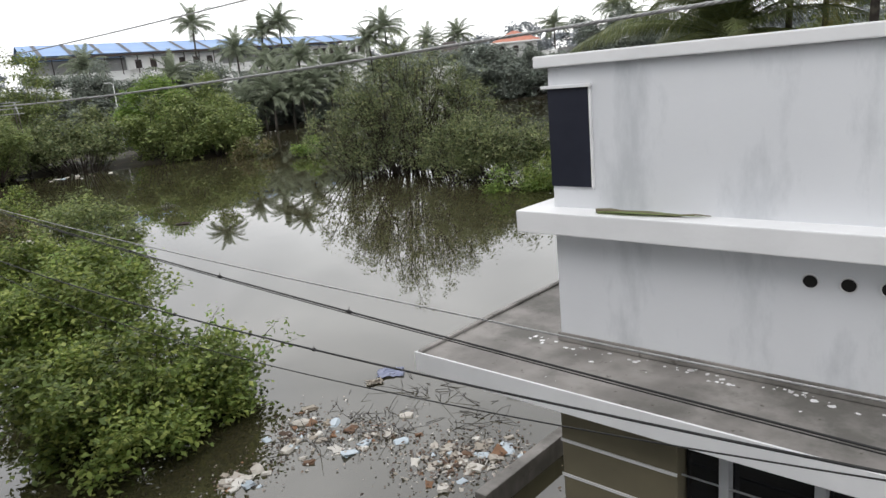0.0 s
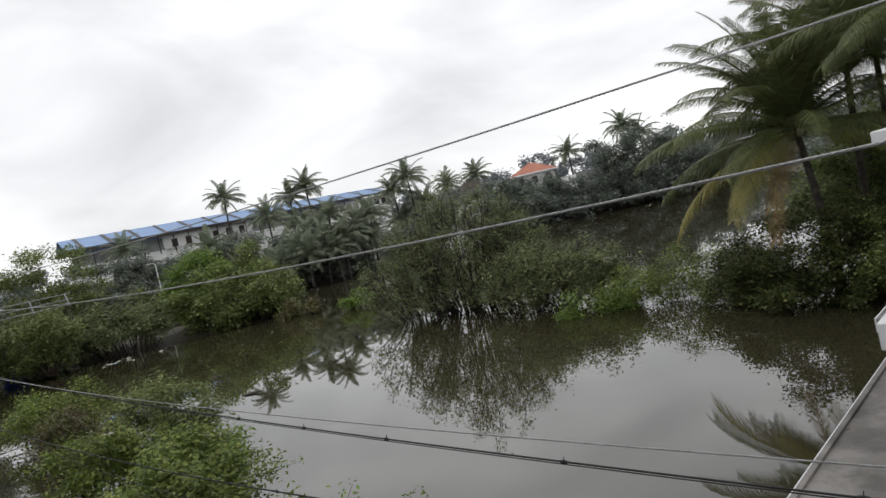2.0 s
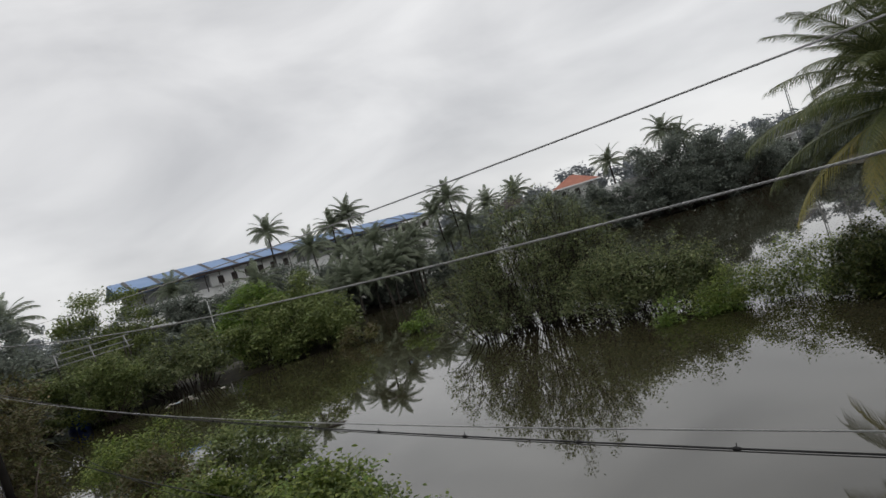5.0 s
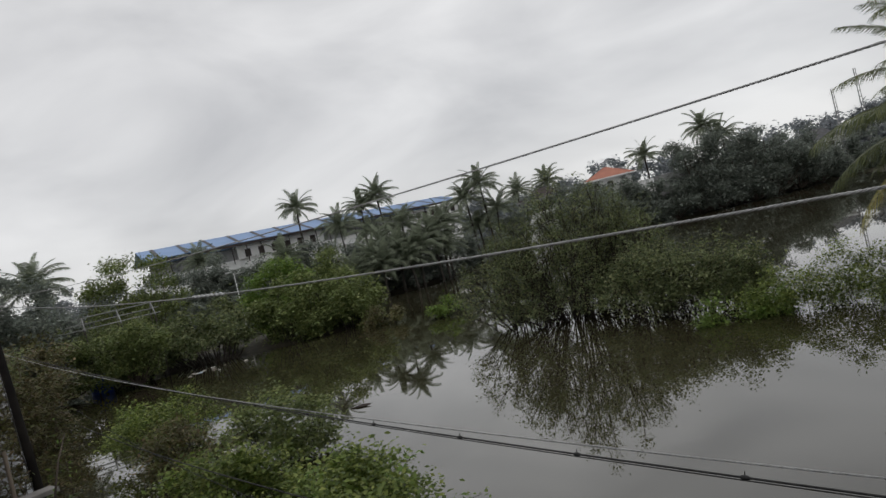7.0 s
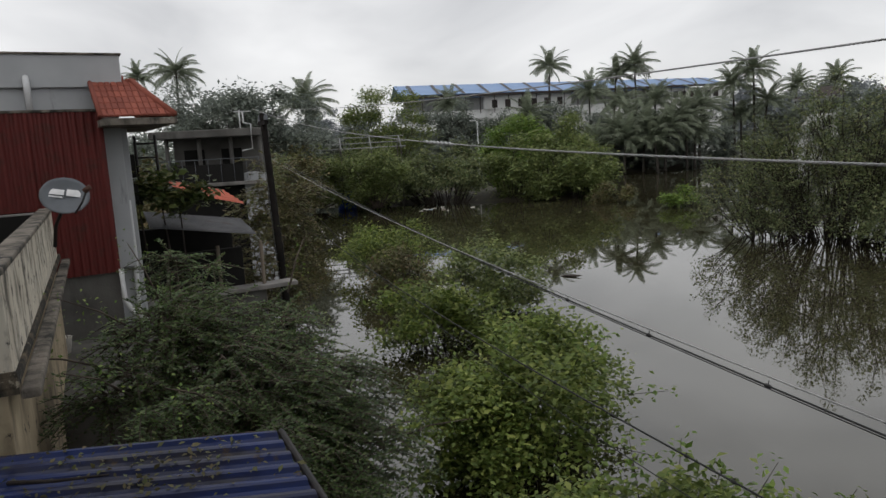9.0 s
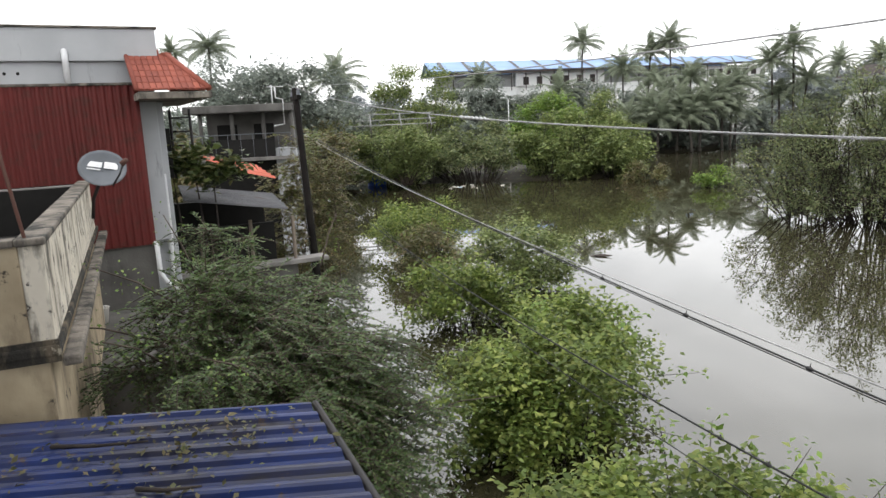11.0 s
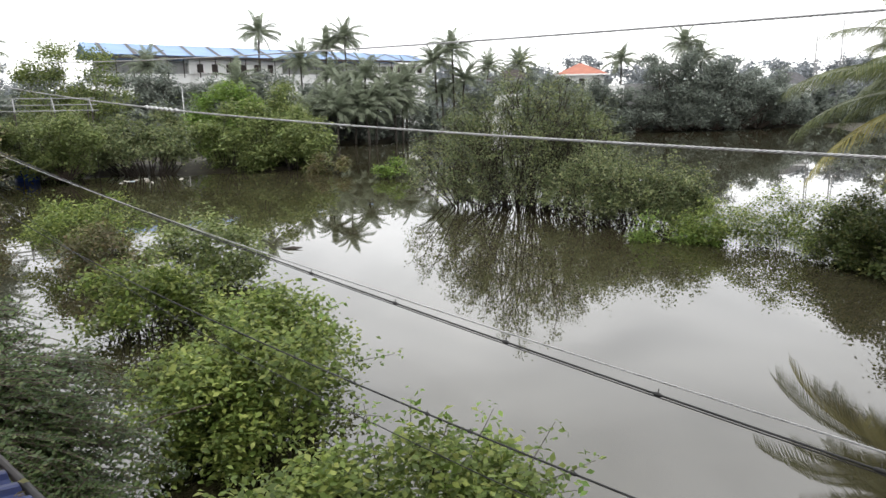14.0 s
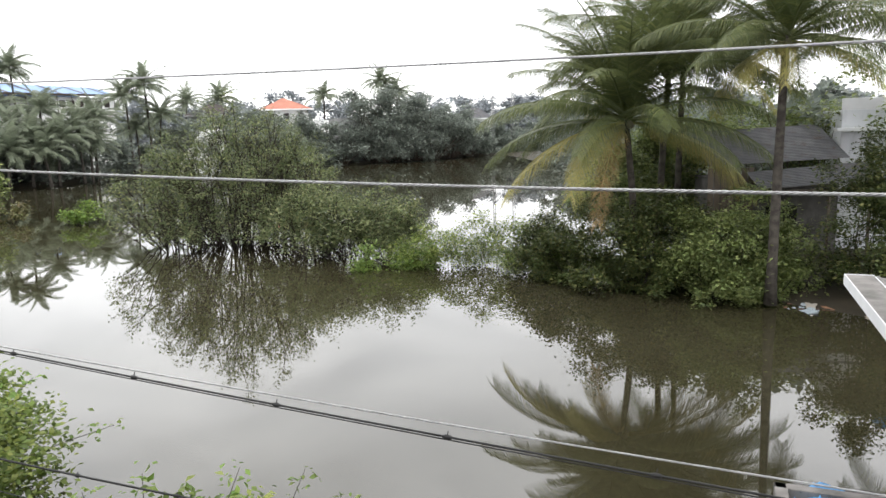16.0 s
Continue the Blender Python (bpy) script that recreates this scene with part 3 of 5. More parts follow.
SCRAP = leaf_material("mixed_rubbish_scrap", [(0.04, 0.03, 0.025), (0.10, 0.06, 0.04), (0.22, 0.17, 0.13), (0.5, 0.48, 0.45), (0.07, 0.05, 0.035)], 0.05, 0.7)
FADED_BLUE = material("faded_blue_plastic", (0.24, 0.26, 0.36), 0.5, alt=(0.12, 0.14, 0.22), grain=5)
BLUE_PLASTIC = material("blue_plastic", (0.02, 0.07, 0.35), 0.4, alt=(0.015, 0.05, 0.26), grain=2)


# ---- ground and water ----
def land(x, y):
    """Signed distance into the land, roughly: positive on shore."""
    left = (-x - 0.83 * y - 3.6) / 1.3 if y < 60 else -9
    if y < 8:
        left = max(left, -4.5 - x)
    bank = min(y - 65 - 0.25 * (x + 30), -24.5 - x, (80 - y))
    far = y - (np.interp(x, [-90, -45, -30, -16, 20, 34, 52, 90], [99, 105, 109, 130, 140, 150, 160, 160]))
    right = x - np.interp(y, [-40, 8, 12, 17, 21, 24, 27, 33, 40, 60, 90, 160], [13, 13.5, 16.5, 19.3, 18.3, 15.6, 16.5, 22, 27, 36, 45, 56])
    near = 4.0 - y - 0.1 * abs(x) if x < 4 else -9
    return max(left, bank, far, right, near)


def build_ground():
    xs = np.concatenate([np.linspace(-900, -130, 12), np.linspace(-120, 120, 121), np.linspace(130, 900, 12)])
    ys = np.concatenate([np.linspace(-500, -45, 8), np.linspace(-40, 175, 109), np.linspace(190, 1500, 14)])
    verts, faces = [], []
    for y in ys:
        for x in xs:
            s = land(x, y)
            z = max(-1.1, min(0.55, 0.22 * s)) + (0.10 * math.sin(0.7 * x + 0.4 * y) * math.cos(0.5 * y - 0.3 * x) if s > 0.5 else 0)
            verts.append((x, y, z))
    n = len(xs)
    for j in range(len(ys) - 1):
        for i in range(n - 1):
            a = j * n + i
            faces.append((a, a + 1, a + n + 1, a + n))
    ob = raw("ground", verts, faces, MUD, smooth=True)
    tagged(ob, "dark wet muddy ground and banks round flooded land", "ground", kind="structure")


build_ground()
water = raw("water", [(-260, -60, 0), (260, -60, 0), (260, 260, 0), (-260, 260, 0)], [(0, 1, 2, 3)], WATER)
tagged(water, "still murky brown flood water mirroring an overcast sky", "water", kind="structure")


# ---- white building on the waterside ----
WB = Matrix(((0.813, 0.582, 0, 5.32), (-0.582, 0.813, 0, 3.46), (0, 0, 0.945, 0), (0, 0, 0, 1)))


def white_building():
    h = thing("white_house", "white plastered house with flat concrete canopy beside flood water", "house", WB)
    box("lower_wall", 1.30, 2.30, 0.30, 8.6, -0.8, 3.60, OLIVE, h, "olive brown painted wall with pale grooves")
    for k in range(9):
        z = 3.12 - 0.34 * k
        box("stripe", 1.295, 2.30, 0.288, 0.30, z - 0.012, z + 0.012, WHITE_TRIM, h, "thin pale line", 0)
    box("sill_wall", 2.30, 9.4, 0.30, 0.5, -0.8, 1.5, OLIVE, h, "olive brown painted wall")
    box("back_wall", 2.30, 9.4, 1.6, 8.6, -0.8, 3.60, OLIVE, h)
    box("window_head", 2.30, 9.4, 0.30, 0.5, 3.46, 3.60, WHITE_TRIM, h, "white lintel")
    for k in range(10):
        x = 2.60 + 0.62 * k
        box("window_post", x, x + 0.07, 0.31, 0.40, 1.5, 3.46, FRAME_GREY, h, "grey painted post", 0.006)
        box("window_pane", x + 0.07 if k else 2.32, x + 0.62, 0.42, 0.44, 1.5, 3.46, DARK_GLASS, h, "dark window glass", 0)
    for k in range(5):
        z = 3.12 - 0.34 * k
        tube("window_bar", [(2.32, 0.33, z), (5.5, 0.33, z)], 0.008, FRAME_GREY, h, "pale horizontal bar", 6)
    c = box("canopy_slab", 0.0, 9.6, 0.0, 9.13, 3.60, 3.77, CEMENT, h, "stained grey concrete canopy top", 0.01)
    box("canopy_fascia", -0.02, 9.6, -0.02, 0.0, 3.585, 3.785, WHITE_TRIM, h, "white painted edge", 0.004)
    box("canopy_fascia", -0.02, 0.0, 0.0, 9.15, 3.585, 3.785, WHITE_TRIM, h, "white painted edge", 0.004)
    box("rear_canopy", -0.45, 0.0, 5.7, 9.27, 3.60, 3.77, CEMENT, h, "stained grey concrete canopy top", 0.01)
    box("canopy_fascia", -0.47, -0.45, 5.68, 9.29, 3.585, 3.785, WHITE_TRIM, h, "white painted edge", 0.004)
    box("canopy_fascia", -0.47, 0.0, 9.27, 9.29, 3.585, 3.785, WHITE_TRIM, h, "white painted edge", 0.004)
    box("canopy_lip", 0.0, 0.05, 0.0, 9.13, 3.772, 3.80, CEMENT, h, "low drip edge", 0.008)
    box("upper_wall", 0.97, 9.2, 0.87, 8.6, 3.77, 6.30, WHITE_WALL, h, "white plastered wall with faint stains", 0.02)
    box("skirting", 0.95, 9.2, 0.85, 0.87, 3.775, 3.86, CEMENT, h, "rough cement foot of the wall", 0.006)
    box("sunshade", 0.73, 9.4, 0.64, 8.9, 4.87, 5.07, WHITE_TRIM, h, "white painted projecting ledge", 0.012)
    box("coping", 0.88, 9.3, 0.80, 8.7, 6.30, 6.40, WHITE_TRIM, h, "white parapet coping", 0.012)
    w = box("dark_panel", 0.975, 1.36, 0.852, 0.87, 5.265, 6.115, DARK_PANEL, h, "dark blue-black painted window panel", 0.003)
    box("panel_lip", 0.93, 1.39, 0.82, 0.87, 6.118, 6.145, WHITE_TRIM, w, "thin white lip", 0.004)
    box("panel_edge", 1.36, 1.38, 0.845, 0.87, 5.25, 6.118, WHITE_TRIM, w, "thin white edge", 0.003)
    for k in range(8):
        x = 3.01 + 0.235 * k
        bm = bmesh.new()
        bmesh.ops.create_cone(bm, cap_ends=False, segments=20, radius1=0.056, radius2=0.056, depth=0.02, matrix=pose(x, 0.866, 4.64, 90))
        bmesh.ops.create_cone(bm, cap_ends=False, segments=20, radius1=0.047, radius2=0.056, depth=0.004, matrix=pose(x, 0.856, 4.64, 90))
        ring = part("vent_pipe", bm, PVC, h, "round pipe vent through the wall", True)
        bm = bmesh.new()
        bmesh.ops.create_circle(bm, cap_ends=True, segments=20, radius=0.05, matrix=pose(x, 0.864, 4.64, 90))
        part("vent_hole", bm, SHADOW_BLACK, ring, "dark hole")
    rng = random.Random(4)
    for k in range(120):
        near = rng.random() < 0.75
        x = rng.uniform(0.7, 6.5)
        y = 0.84 - abs(rng.gauss(0, 0.09)) if near else rng.uniform(0.1, 0.8)
        r = rng.uniform(0.006, 0.03) * (1 if near else 0.55)
        bm = bmesh.new()
        ring = [bm.verts.new((x + r * rng.uniform(0.5, 1.4) * math.cos(a * 1.05), y + r * rng.uniform(0.5, 1.2) * math.sin(a * 1.05), 3.775)) for a in range(6)]
        bm.faces.new(ring)
        bmesh.ops.translate(bm, verts=ring, vec=(0, 0, 0.001))
        part("paint_splash", bm, CHALK, h)


white_building()


def dry_leaf_strip():
    m = WB @ pose(1.45, 0.75, 5.075, 0, 0, 3)
    t = thing("fallen_palm_leaf", "dry green-brown palm leaf strip lying on white ledge", "leaf", m)
    pts = [(0.9 * k / 8, 0.02 * math.sin(k), 0.012 + 0.006 * math.sin(2 * k)) for k in range(9)]
    tube("midrib", pts, [0.022 - 0.0022 * k for k in range(9)], OLIVE, t, sides=6)
    raw("blade", [(0.02, 0.05, 0.012), (0.02, -0.05, 0.01), (0.4, -0.07, 0.02), (0.9, 0.0, 0.006), (0.4, 0.045, 0.022)], [(0, 1, 2, 4), (4, 2, 3)], BANK_LEAF, t)


dry_leaf_strip()


def compound_wall():
    t = thing("low_concrete_wall", "low grey concrete yard wall standing in flood water", "wall", WB)
    box("wall_run", 3.05 - 4.6, 3.25 - 4.6, 2.3, 7.6, -0.6, 0.35, CEMENT, t, "", 0.02)
    box("wall_run", 3.05 - 4.6, 0.6, 7.4, 7.6, -0.6, 0.35, CEMENT, t, "", 0.02)


compound_wall()


def rumpled(name, label, category, x, y, z, w, d, mat, seed, turn, folds=0.05):
    rng = np.random.default_rng(seed)
    n = 13
    verts, faces = [], []
    for j in range(n):
        for i in range(n):
            u, v = i / (n - 1) - 0.5, j / (n - 1) - 0.5
            verts.append((u * w + 0.03 * rng.normal(), v * d + 0.03 * rng.normal(), folds * (math.sin(7 * u + seed) * math.cos(5 * v) + 0.5 * rng.normal() * 0.4)))
    for j in range(n - 1):
        for i in range(n - 1):
            a = j * n + i
            faces.append((a, a + 1, a + n + 1, a + n))
    ob = raw(name, verts, faces, mat, smooth=True)
    ob.matrix_world = pose(x, y, z, 0, 0, turn)
    sol = ob.modifiers.new("thickness", "SOLIDIFY")
    sol.thickness = 0.006
    return tagged(ob, label, category)


# ---- unseen house that carries the viewing terrace, added to block light from behind ----
def unseen_terrace_house():
    m = Matrix(((LINE_D.x, LINE_N.x, 0, LINE_O.x), (LINE_D.y, LINE_N.y, 0, LINE_O.y), (0, 0, 1, 0), (0, 0, 0, 1)))
    t = thing("unseen_terrace_house", "unseen plain house with roofed terrace, added to block light", "house", m)
    box("terrace_floor", -2.2, 9.5, -9.0, -2.25, 4.35, 4.50, CEMENT, t, "", 0.02)
    box("wall", -2.2, 9.5, -9.0, -4.9, 4.5, 8.0, GREY_PAINT, t, "", 0.02)
    box("lower_wall", -2.0, 9.3, -9.0, -2.9, -0.5, 4.35, GREY_PAINT, t, "", 0.02)
    box("roof_slab", -2.4, 9.8, -9.2, -2.7, 8.0, 8.15, CEMENT, t, "", 0.02)


# ---- cables along the road ----
LINE_O, LINE_D, LINE_N = Vector((1.597, 3.832, 0)), Vector((0.81318, -0.58202, 0)), Vector((0.58202, 0.81318, 0))


unseen_terrace_house()


def cable_points(k2, k1, k0, off, s0=-15.0, s1=14.0, n=60, wave=0.0):
    out = []
    for i in range(n + 1):
        s = s0 + (s1 - s0) * i / n
        p = LINE_O + LINE_D * s + LINE_N * off
        out.append(Vector((p.x, p.y, k2 * s * s + k1 * s + k0 + wave * math.sin(1.9 * s) * 0.5)))
    return out


def strand(points, r, lay, steps_per, turns_phase):
    """One helical wire of a stranded conductor."""
    pts, run = [], 0.0
    for a, b in zip(points[:-1], points[1:]):
        d = b - a
        side = d.cross(Vector((0, 0, 1))).normalized()
        up = side.cross(d).normalized()
        m = max(2, int(d.length / lay * steps_per))
        for k in range(m):
            f = k / m
            ang = 2 * math.pi * (run + d.length * f) / lay + turns_phase
            pts.append(a + d * f + r * (math.cos(ang) * side + math.sin(ang) * up))
        run += d.length
    return pts


def stranded_cable(label, points, r, near0, near1):
    """A twisted aluminium conductor: three strands laid round each other."""
    t = thing("overhead_cable", label, "cable", Matrix.Identity(4), "overhead cables")
    for k in range(3):
        pts = strand(points, r * 0.62, 0.075, 5, k * 2.0944)
        tube("strand", pts, r * 0.55, ALU, t, sides=5)
    return t


def plain_cable(label, points, r, mat, knots=(), knot_r=2.0):
    t = thing("overhead_cable", label, "cable", Matrix.Identity(4), "overhead cables")
    tube("sheath", points, r, mat, t, sides=7)
    for s in knots:
        i = min(range(len(points)), key=lambda q: abs((points[q] - LINE_O).dot(LINE_D) - s))
        p, q = points[i], points[min(i + 1, len(points) - 1)]
        d = (q - p).normalized()
        tube("cable_tie", [p - d * 0.025, p - d * 0.012, p + d * 0.012, p + d * 0.025], [r * 1.2, r * knot_r, r * knot_r, r * 1.2], BLACK_CABLE, t, "black binding tie", 7)
        tube("tie_tail", [p, p + Vector((0.004, 0, 0.03))], r * 0.5, BLACK_CABLE, t, "", 5)
    return t


stranded_cable("twisted grey aluminium overhead cable above the water", cable_points(0.0018, -0.0122, 6.564, 0.405), 0.0054, -8, 8)
stranded_cable("twisted grey aluminium cable with a bound splice", cable_points(0.00362, -0.0206, 6.070, -0.328), 0.0058, -8, 8)
stranded_cable("twisted grey support wire over black service cable", cable_points(0.0026, -0.0328, 4.998, -0.004), 0.0042, -8, 8)
plain_cable("black service cable tied at intervals", cable_points(0.00216, -0.0451, 4.794, 0.273), 0.0056, BLACK_CABLE, (-7, -6, -5.1, -4.2, -3.3, -2.5, -1.6, -0.6, 0.4, 1.6, 2.9, 4.2))
plain_cable("second black service cable lashed to another", cable_points(0.00216, -0.0451, 4.783, 0.267), 0.0034, BLACK_CABLE)
plain_cable("black low service cable with ties", cable_points(0.00375, 0.0217, 3.738, 1.010), 0.0085, BLACK_CABLE, (-5, -4, -3, -2.2, -1.3, -0.4, 0.6, 1.7, 2.8), 1.8)
plain_cable("thin black sagging telephone cable", cable_points(0.0075, 0.035, 3.42, 1.010), 0.005, BLACK_CABLE)


def splice():
    t = thing("cable_splice", "bound grey splice on aluminium overhead cable", "cable joint", Matrix.Identity(4))
    pts = [p for p in cable_points(0.00362, -0.0206, 6.070, -0.328, -4.7, -4.1, 20)]
    tube("binding", [p + Vector((0, 0, 0.008 * math.sin(2.2 * k))) for k, p in enumerate(pts)], 0.012, ALU, t, sides=6)


splice()


def utility_pole():
    t = thing("utility_pole", "dark leaning utility pole carrying overhead cables", "pole", pose(-10.2, 12.0, -0.2))
    tube("post", [(0.55, -0.1, -0.5), (0.25, -0.05, 3.5), (0, 0, 7.25)], [0.095, 0.082, 0.068], POLE, t, sides=10)
    bm = bmesh.new()
    add_box(bm, -0.45, 0.45, -0.04, 0.04, 7.0, 7.09, pose(0, 0, 0, 0, 0, -35))
    part("crossarm", bm, POLE, t)
    for x in (-0.38, 0.0, 0.38):
        bm = bmesh.new()
        bmesh.ops.create_cone(bm, cap_ends=True, segments=10, radius1=0.045, radius2=0.025, depth=0.14, matrix=pose(0, 0, 0, 0, 0, -35) @ pose(x, 0, 7.16))
        part("insulator", bm, DISH_GREY, t, "brown-grey insulator")
    tube("stay_wire", [(0.02, -0.12, 6.9), (0.4, -0.3, 3.0), (0.62, -0.35, 0.4)], 0.008, BLACK_CABLE, t)


utility_pole()


# ---- mould-stained parapet roof, dish, blue roof ----
PB = Matrix(((-0.847, -0.532, 0, -3.32), (0.532, -0.847, 0, 3.05), (0, 0, 1, -0.25), (0, 0, 0, 1)))


def parapet_house():
    """Local x runs away along the open side, y into the roof."""
    h = thing("old_house", "old flat-roofed house with mould-stained cream parapet", "house", PB)
    box("side_parapet", 0.0, 5.95, 0.0, 0.13, 5.25, 5.86, CREAM, h, "cream plaster streaked with black mould", 0.01)
    box("front_parapet", 0.0, 0.13, 0.13, 2.9, 5.25, 5.86, BEIGE, h, "beige plaster with mould along its foot", 0.01)
    box("far_parapet", 5.82, 5.95, 0.13, 2.9, 5.25, 5.86, CEMENT, h, "", 0.01)
    box("coping", -0.02, 5.97, -0.02, 0.145, 5.86, 5.905, COPING, h, "mossy dark coping", 0.015)
    box("coping", -0.02, 0.145, 0.145, 2.9, 5.86, 5.905, COPING, h, "mossy dark coping", 0.015)
    box("roof_slab", -0.025, 6.3, -0.02, 2.9, 5.17, 5.25, MOULD, h, "mossy black slab edge", 0.02)
    box("side_ledge", -0.02, 6.3, -0.13, -0.02, 5.10, 5.17, COPING, h, "weathered concrete ledge", 0.02)
    box("mould_band", -0.018, 0.0, -0.018, 2.9, 5.14, 5.28, MOULD, h, "black mould along the foot", 0)
    box("wall", 0.0, 6.2, 0.05, 2.9, 0.0, 5.15, BEIGE, h, "beige plaster wall", 0.01)
    box("roof_floor", 0.13, 5.82, 0.13, 2.9, 5.25, 5.27, SHADOW_BLACK, h, "roof floor painted near-black for shade", 0)
    box("inner_face", 0.13, 5.82, 0.13, 0.145, 5.27, 5.84, COPING, h, "inner face darkened for shade", 0)
    box("inner_face", 5.79, 5.82, 0.145, 2.9, 5.27, 5.84, SHADOW_BLACK, h, "inner face darkened for shade", 0)


parapet_house()


def satellite_dish():
    m = pose(-7.38, 5.86, 5.72)
    t = thing("satellite_dish", "grey oval satellite dish with white bars of lettering", "satellite dish", m)
    face = look((0, 0, 0.10), (-8.2, 4.9, -5.6)) @ pose(0, 0, 0, 0, 0, -14) @ Matrix.Diagonal((0.82, 0.82, 0.82, 1))
    verts, faces = [], []
    rings, seg = 7, 36
    for layer, off in ((0, 0.0), (1, -0.008)):
        for i in range(rings + 1):
            r = i / rings
            for s in range(seg):
                a = 2 * math.pi * s / seg
                verts.append((0.335 * r * math.cos(a), 0.30 * r * math.sin(a), 0.075 * r * r + off))
    lay = (rings + 1) * seg
    for i in range(rings):
        for s in range(seg):
            a, b = i * seg + s, i * seg + (s + 1) % seg
            faces.append((a, b, b + seg, a + seg))
            faces.append((a + lay, a + seg + lay, b + seg + lay, b + lay))
    for s in range(seg):
        a, b = rings * seg + s, rings * seg + (s + 1) % seg
        faces.append((a, b, b + lay, a + lay))
    d = raw("reflector", verts, faces, DISH_GREY, t, "grey oval reflector", True)
    d.matrix_local = face
    for x0, x1, y0, y1, lab in ((-0.25, -0.02, 0.02, 0.11, "white bar of lettering"), (0.01, 0.20, 0.02, 0.13, "white bar of lettering"), (-0.25, -0.03, -0.025, -0.005, "white bar of small print")):
        bm = bmesh.new()
        add_box(bm, x0, x1, y0, y1, 0.028, 0.032)
        part("lettering_bar", bm, LETTER, d, lab)
    tube("feed_arm", [face @ Vector((0.18, -0.27, 0.06)), face @ Vector((0.26, -0.14, 0.2)), face @ Vector((0.30, 0.02, 0.30))], 0.012, BLACK_METAL, t, "black feed arm")
    tube("lnb", [face @ Vector((0.27, 0.0, 0.27)), face @ Vector((0.34, 0.06, 0.33))], [0.035, 0.028], RUST, t, "receiver head", 10)
    tube("mount", [face @ Vector((0, 0, -0.01)), (-0.1, 0.0, -0.05), (-0.2, -0.05, -0.25), (-0.22, -0.08, -0.5)], 0.022, BLACK_METAL, t, "black mounting pipe")
    return t


satellite_dish()


def rust_pipe():
    t = thing("rusty_rod", "thin rusty steel pipe leaning up from parapet roof", "pipe", pose(-3.40, 3.00, 5.02))
    tube("rod", [(0.02, 0, 0), (0, 0, 0.6), (-0.24, 0.04, 1.1), (-0.52, 0.12, 1.66), (-0.62, 0.15, 1.9)], 0.011, RUST, t)
    tube("wire_coil", [(-0.47 - 0.002 * k + 0.026 * math.cos(k), 0.11 + 0.026 * math.sin(k), 1.50 + 0.006 * k) for k in range(22)], 0.006, PVC, t, "grey wire wound round", 5)


rust_pipe()


def clothes_line():
    t = thing("clothes_line", "thin sagging line with white pegs above the roof", "clothes line", pose(-3.9, 3.12, 6.60))
    run = [Vector((-0.05 * k, -0.22 * k, -0.012 * k * (10 - k) * 0.5)) for k in range(11)]
    tube("line", run, 0.004, PVC, t, sides=5)
    for k in (3, 5):
        for d in (-0.02, 0.02):
            bm = bmesh.new()
            add_box(bm, -0.008, 0.008, -0.010, 0.010, -0.055, 0.01, pose(run[k].x, run[k].y + d, run[k].z))
            bmesh.ops.bevel(bm, geom=bm.edges[:], offset=0.003, segments=1, affect="EDGES")
            part("peg", bm, PVC, t, "white plastic peg")


clothes_line()


def blue_roof():
    """The sheet roof below the terrace, ridges running across the view."""
    ax = Vector((0.785, 0.62, 0)).normalized()
    ay = Vector((-ax.y, ax.x, 0))
    o = Vector((-1.90, 3.74, 4.64)) - ax * 2.2 - ay * 2.62
    m = Matrix(((ax.x, ay.x, 0, o.x), (ax.y, ay.y, 0, o.y), (0, 0, 1, o.z - 0.12), (0, 0, 0, 1))) @ pose(0, 0, 0, 2.0)
    t = thing("blue_sheet_roof", "blue corrugated metal sheet roof, dirty and wet", "roof", m)
    roof = sheet("roof_sheet", 2.2, 2.62, 0.15, 0.034, BLUE_SHEET, t, "blue corrugated sheet with dirt streaks")
    for v in roof.data.vertices:
        v.co.x += 0.358 * (2.62 - v.co.y)
    tube("edge_gutter", [(2.22 + 0.358 * 2.7, -0.1, 0.0), (2.22, 2.66, 0.0)], 0.022, BLACK_METAL, t, "dark gutter along the edge")
    box("eave_beam", 0.1, 2.15, 2.40, 2.52, -0.22, -0.04, BLACK_METAL, t, "dark beam")
    for x in (0.3, 2.0):
        tube("post", [(x, 2.4, -0.1), (x, 2.4, -4.6)], 0.05, BLACK_METAL, t)
        tube("post", [(x + 0.8, 0.3, -0.1), (x + 0.8, 0.3, -4.6)], 0.05, BLACK_METAL, t)
    for x, y, ln in ((0.9, 2.25, 0.5), (1.5, 1.75, 0.3)):
        tube("dead_twig", [(x, y, 0.05), (x + ln * 0.5, y - 0.05, 0.06), (x + ln, y - 0.02, 0.05)], [0.014, 0.01, 0.005], TWIG, t, "dead brown twig", 5)
    g = np.random.default_rng(19)
    c = np.r_[np.c_[g.normal(1.4, 0.45, 90), g.normal(2.2, 0.25, 90), np.full(90, 0.04)], np.c_[g.uniform(0.5, 2.15, 60), g.uniform(0.3, 2.55, 60), np.full(60, 0.05)]]
    litter = cloud_mesh("fallen_leaves", leaf_cloud(g, c, np.full(len(c), 1.0), 3, 0.04, 0.05, squash=0.1), DRY_LEAF)
    litter.matrix_world = m
    tagged(litter, "brown fallen leaves lying on blue sheet roof", "leaves", kind="stuff")


blue_roof()

# ---- red-clad house ----
RH = Matrix(((0.464, -0.886, 0, -8.96), (0.886, 0.464, 0, 7.48), (0, 0, 1, -0.27), (0, 0, 0, 1)))


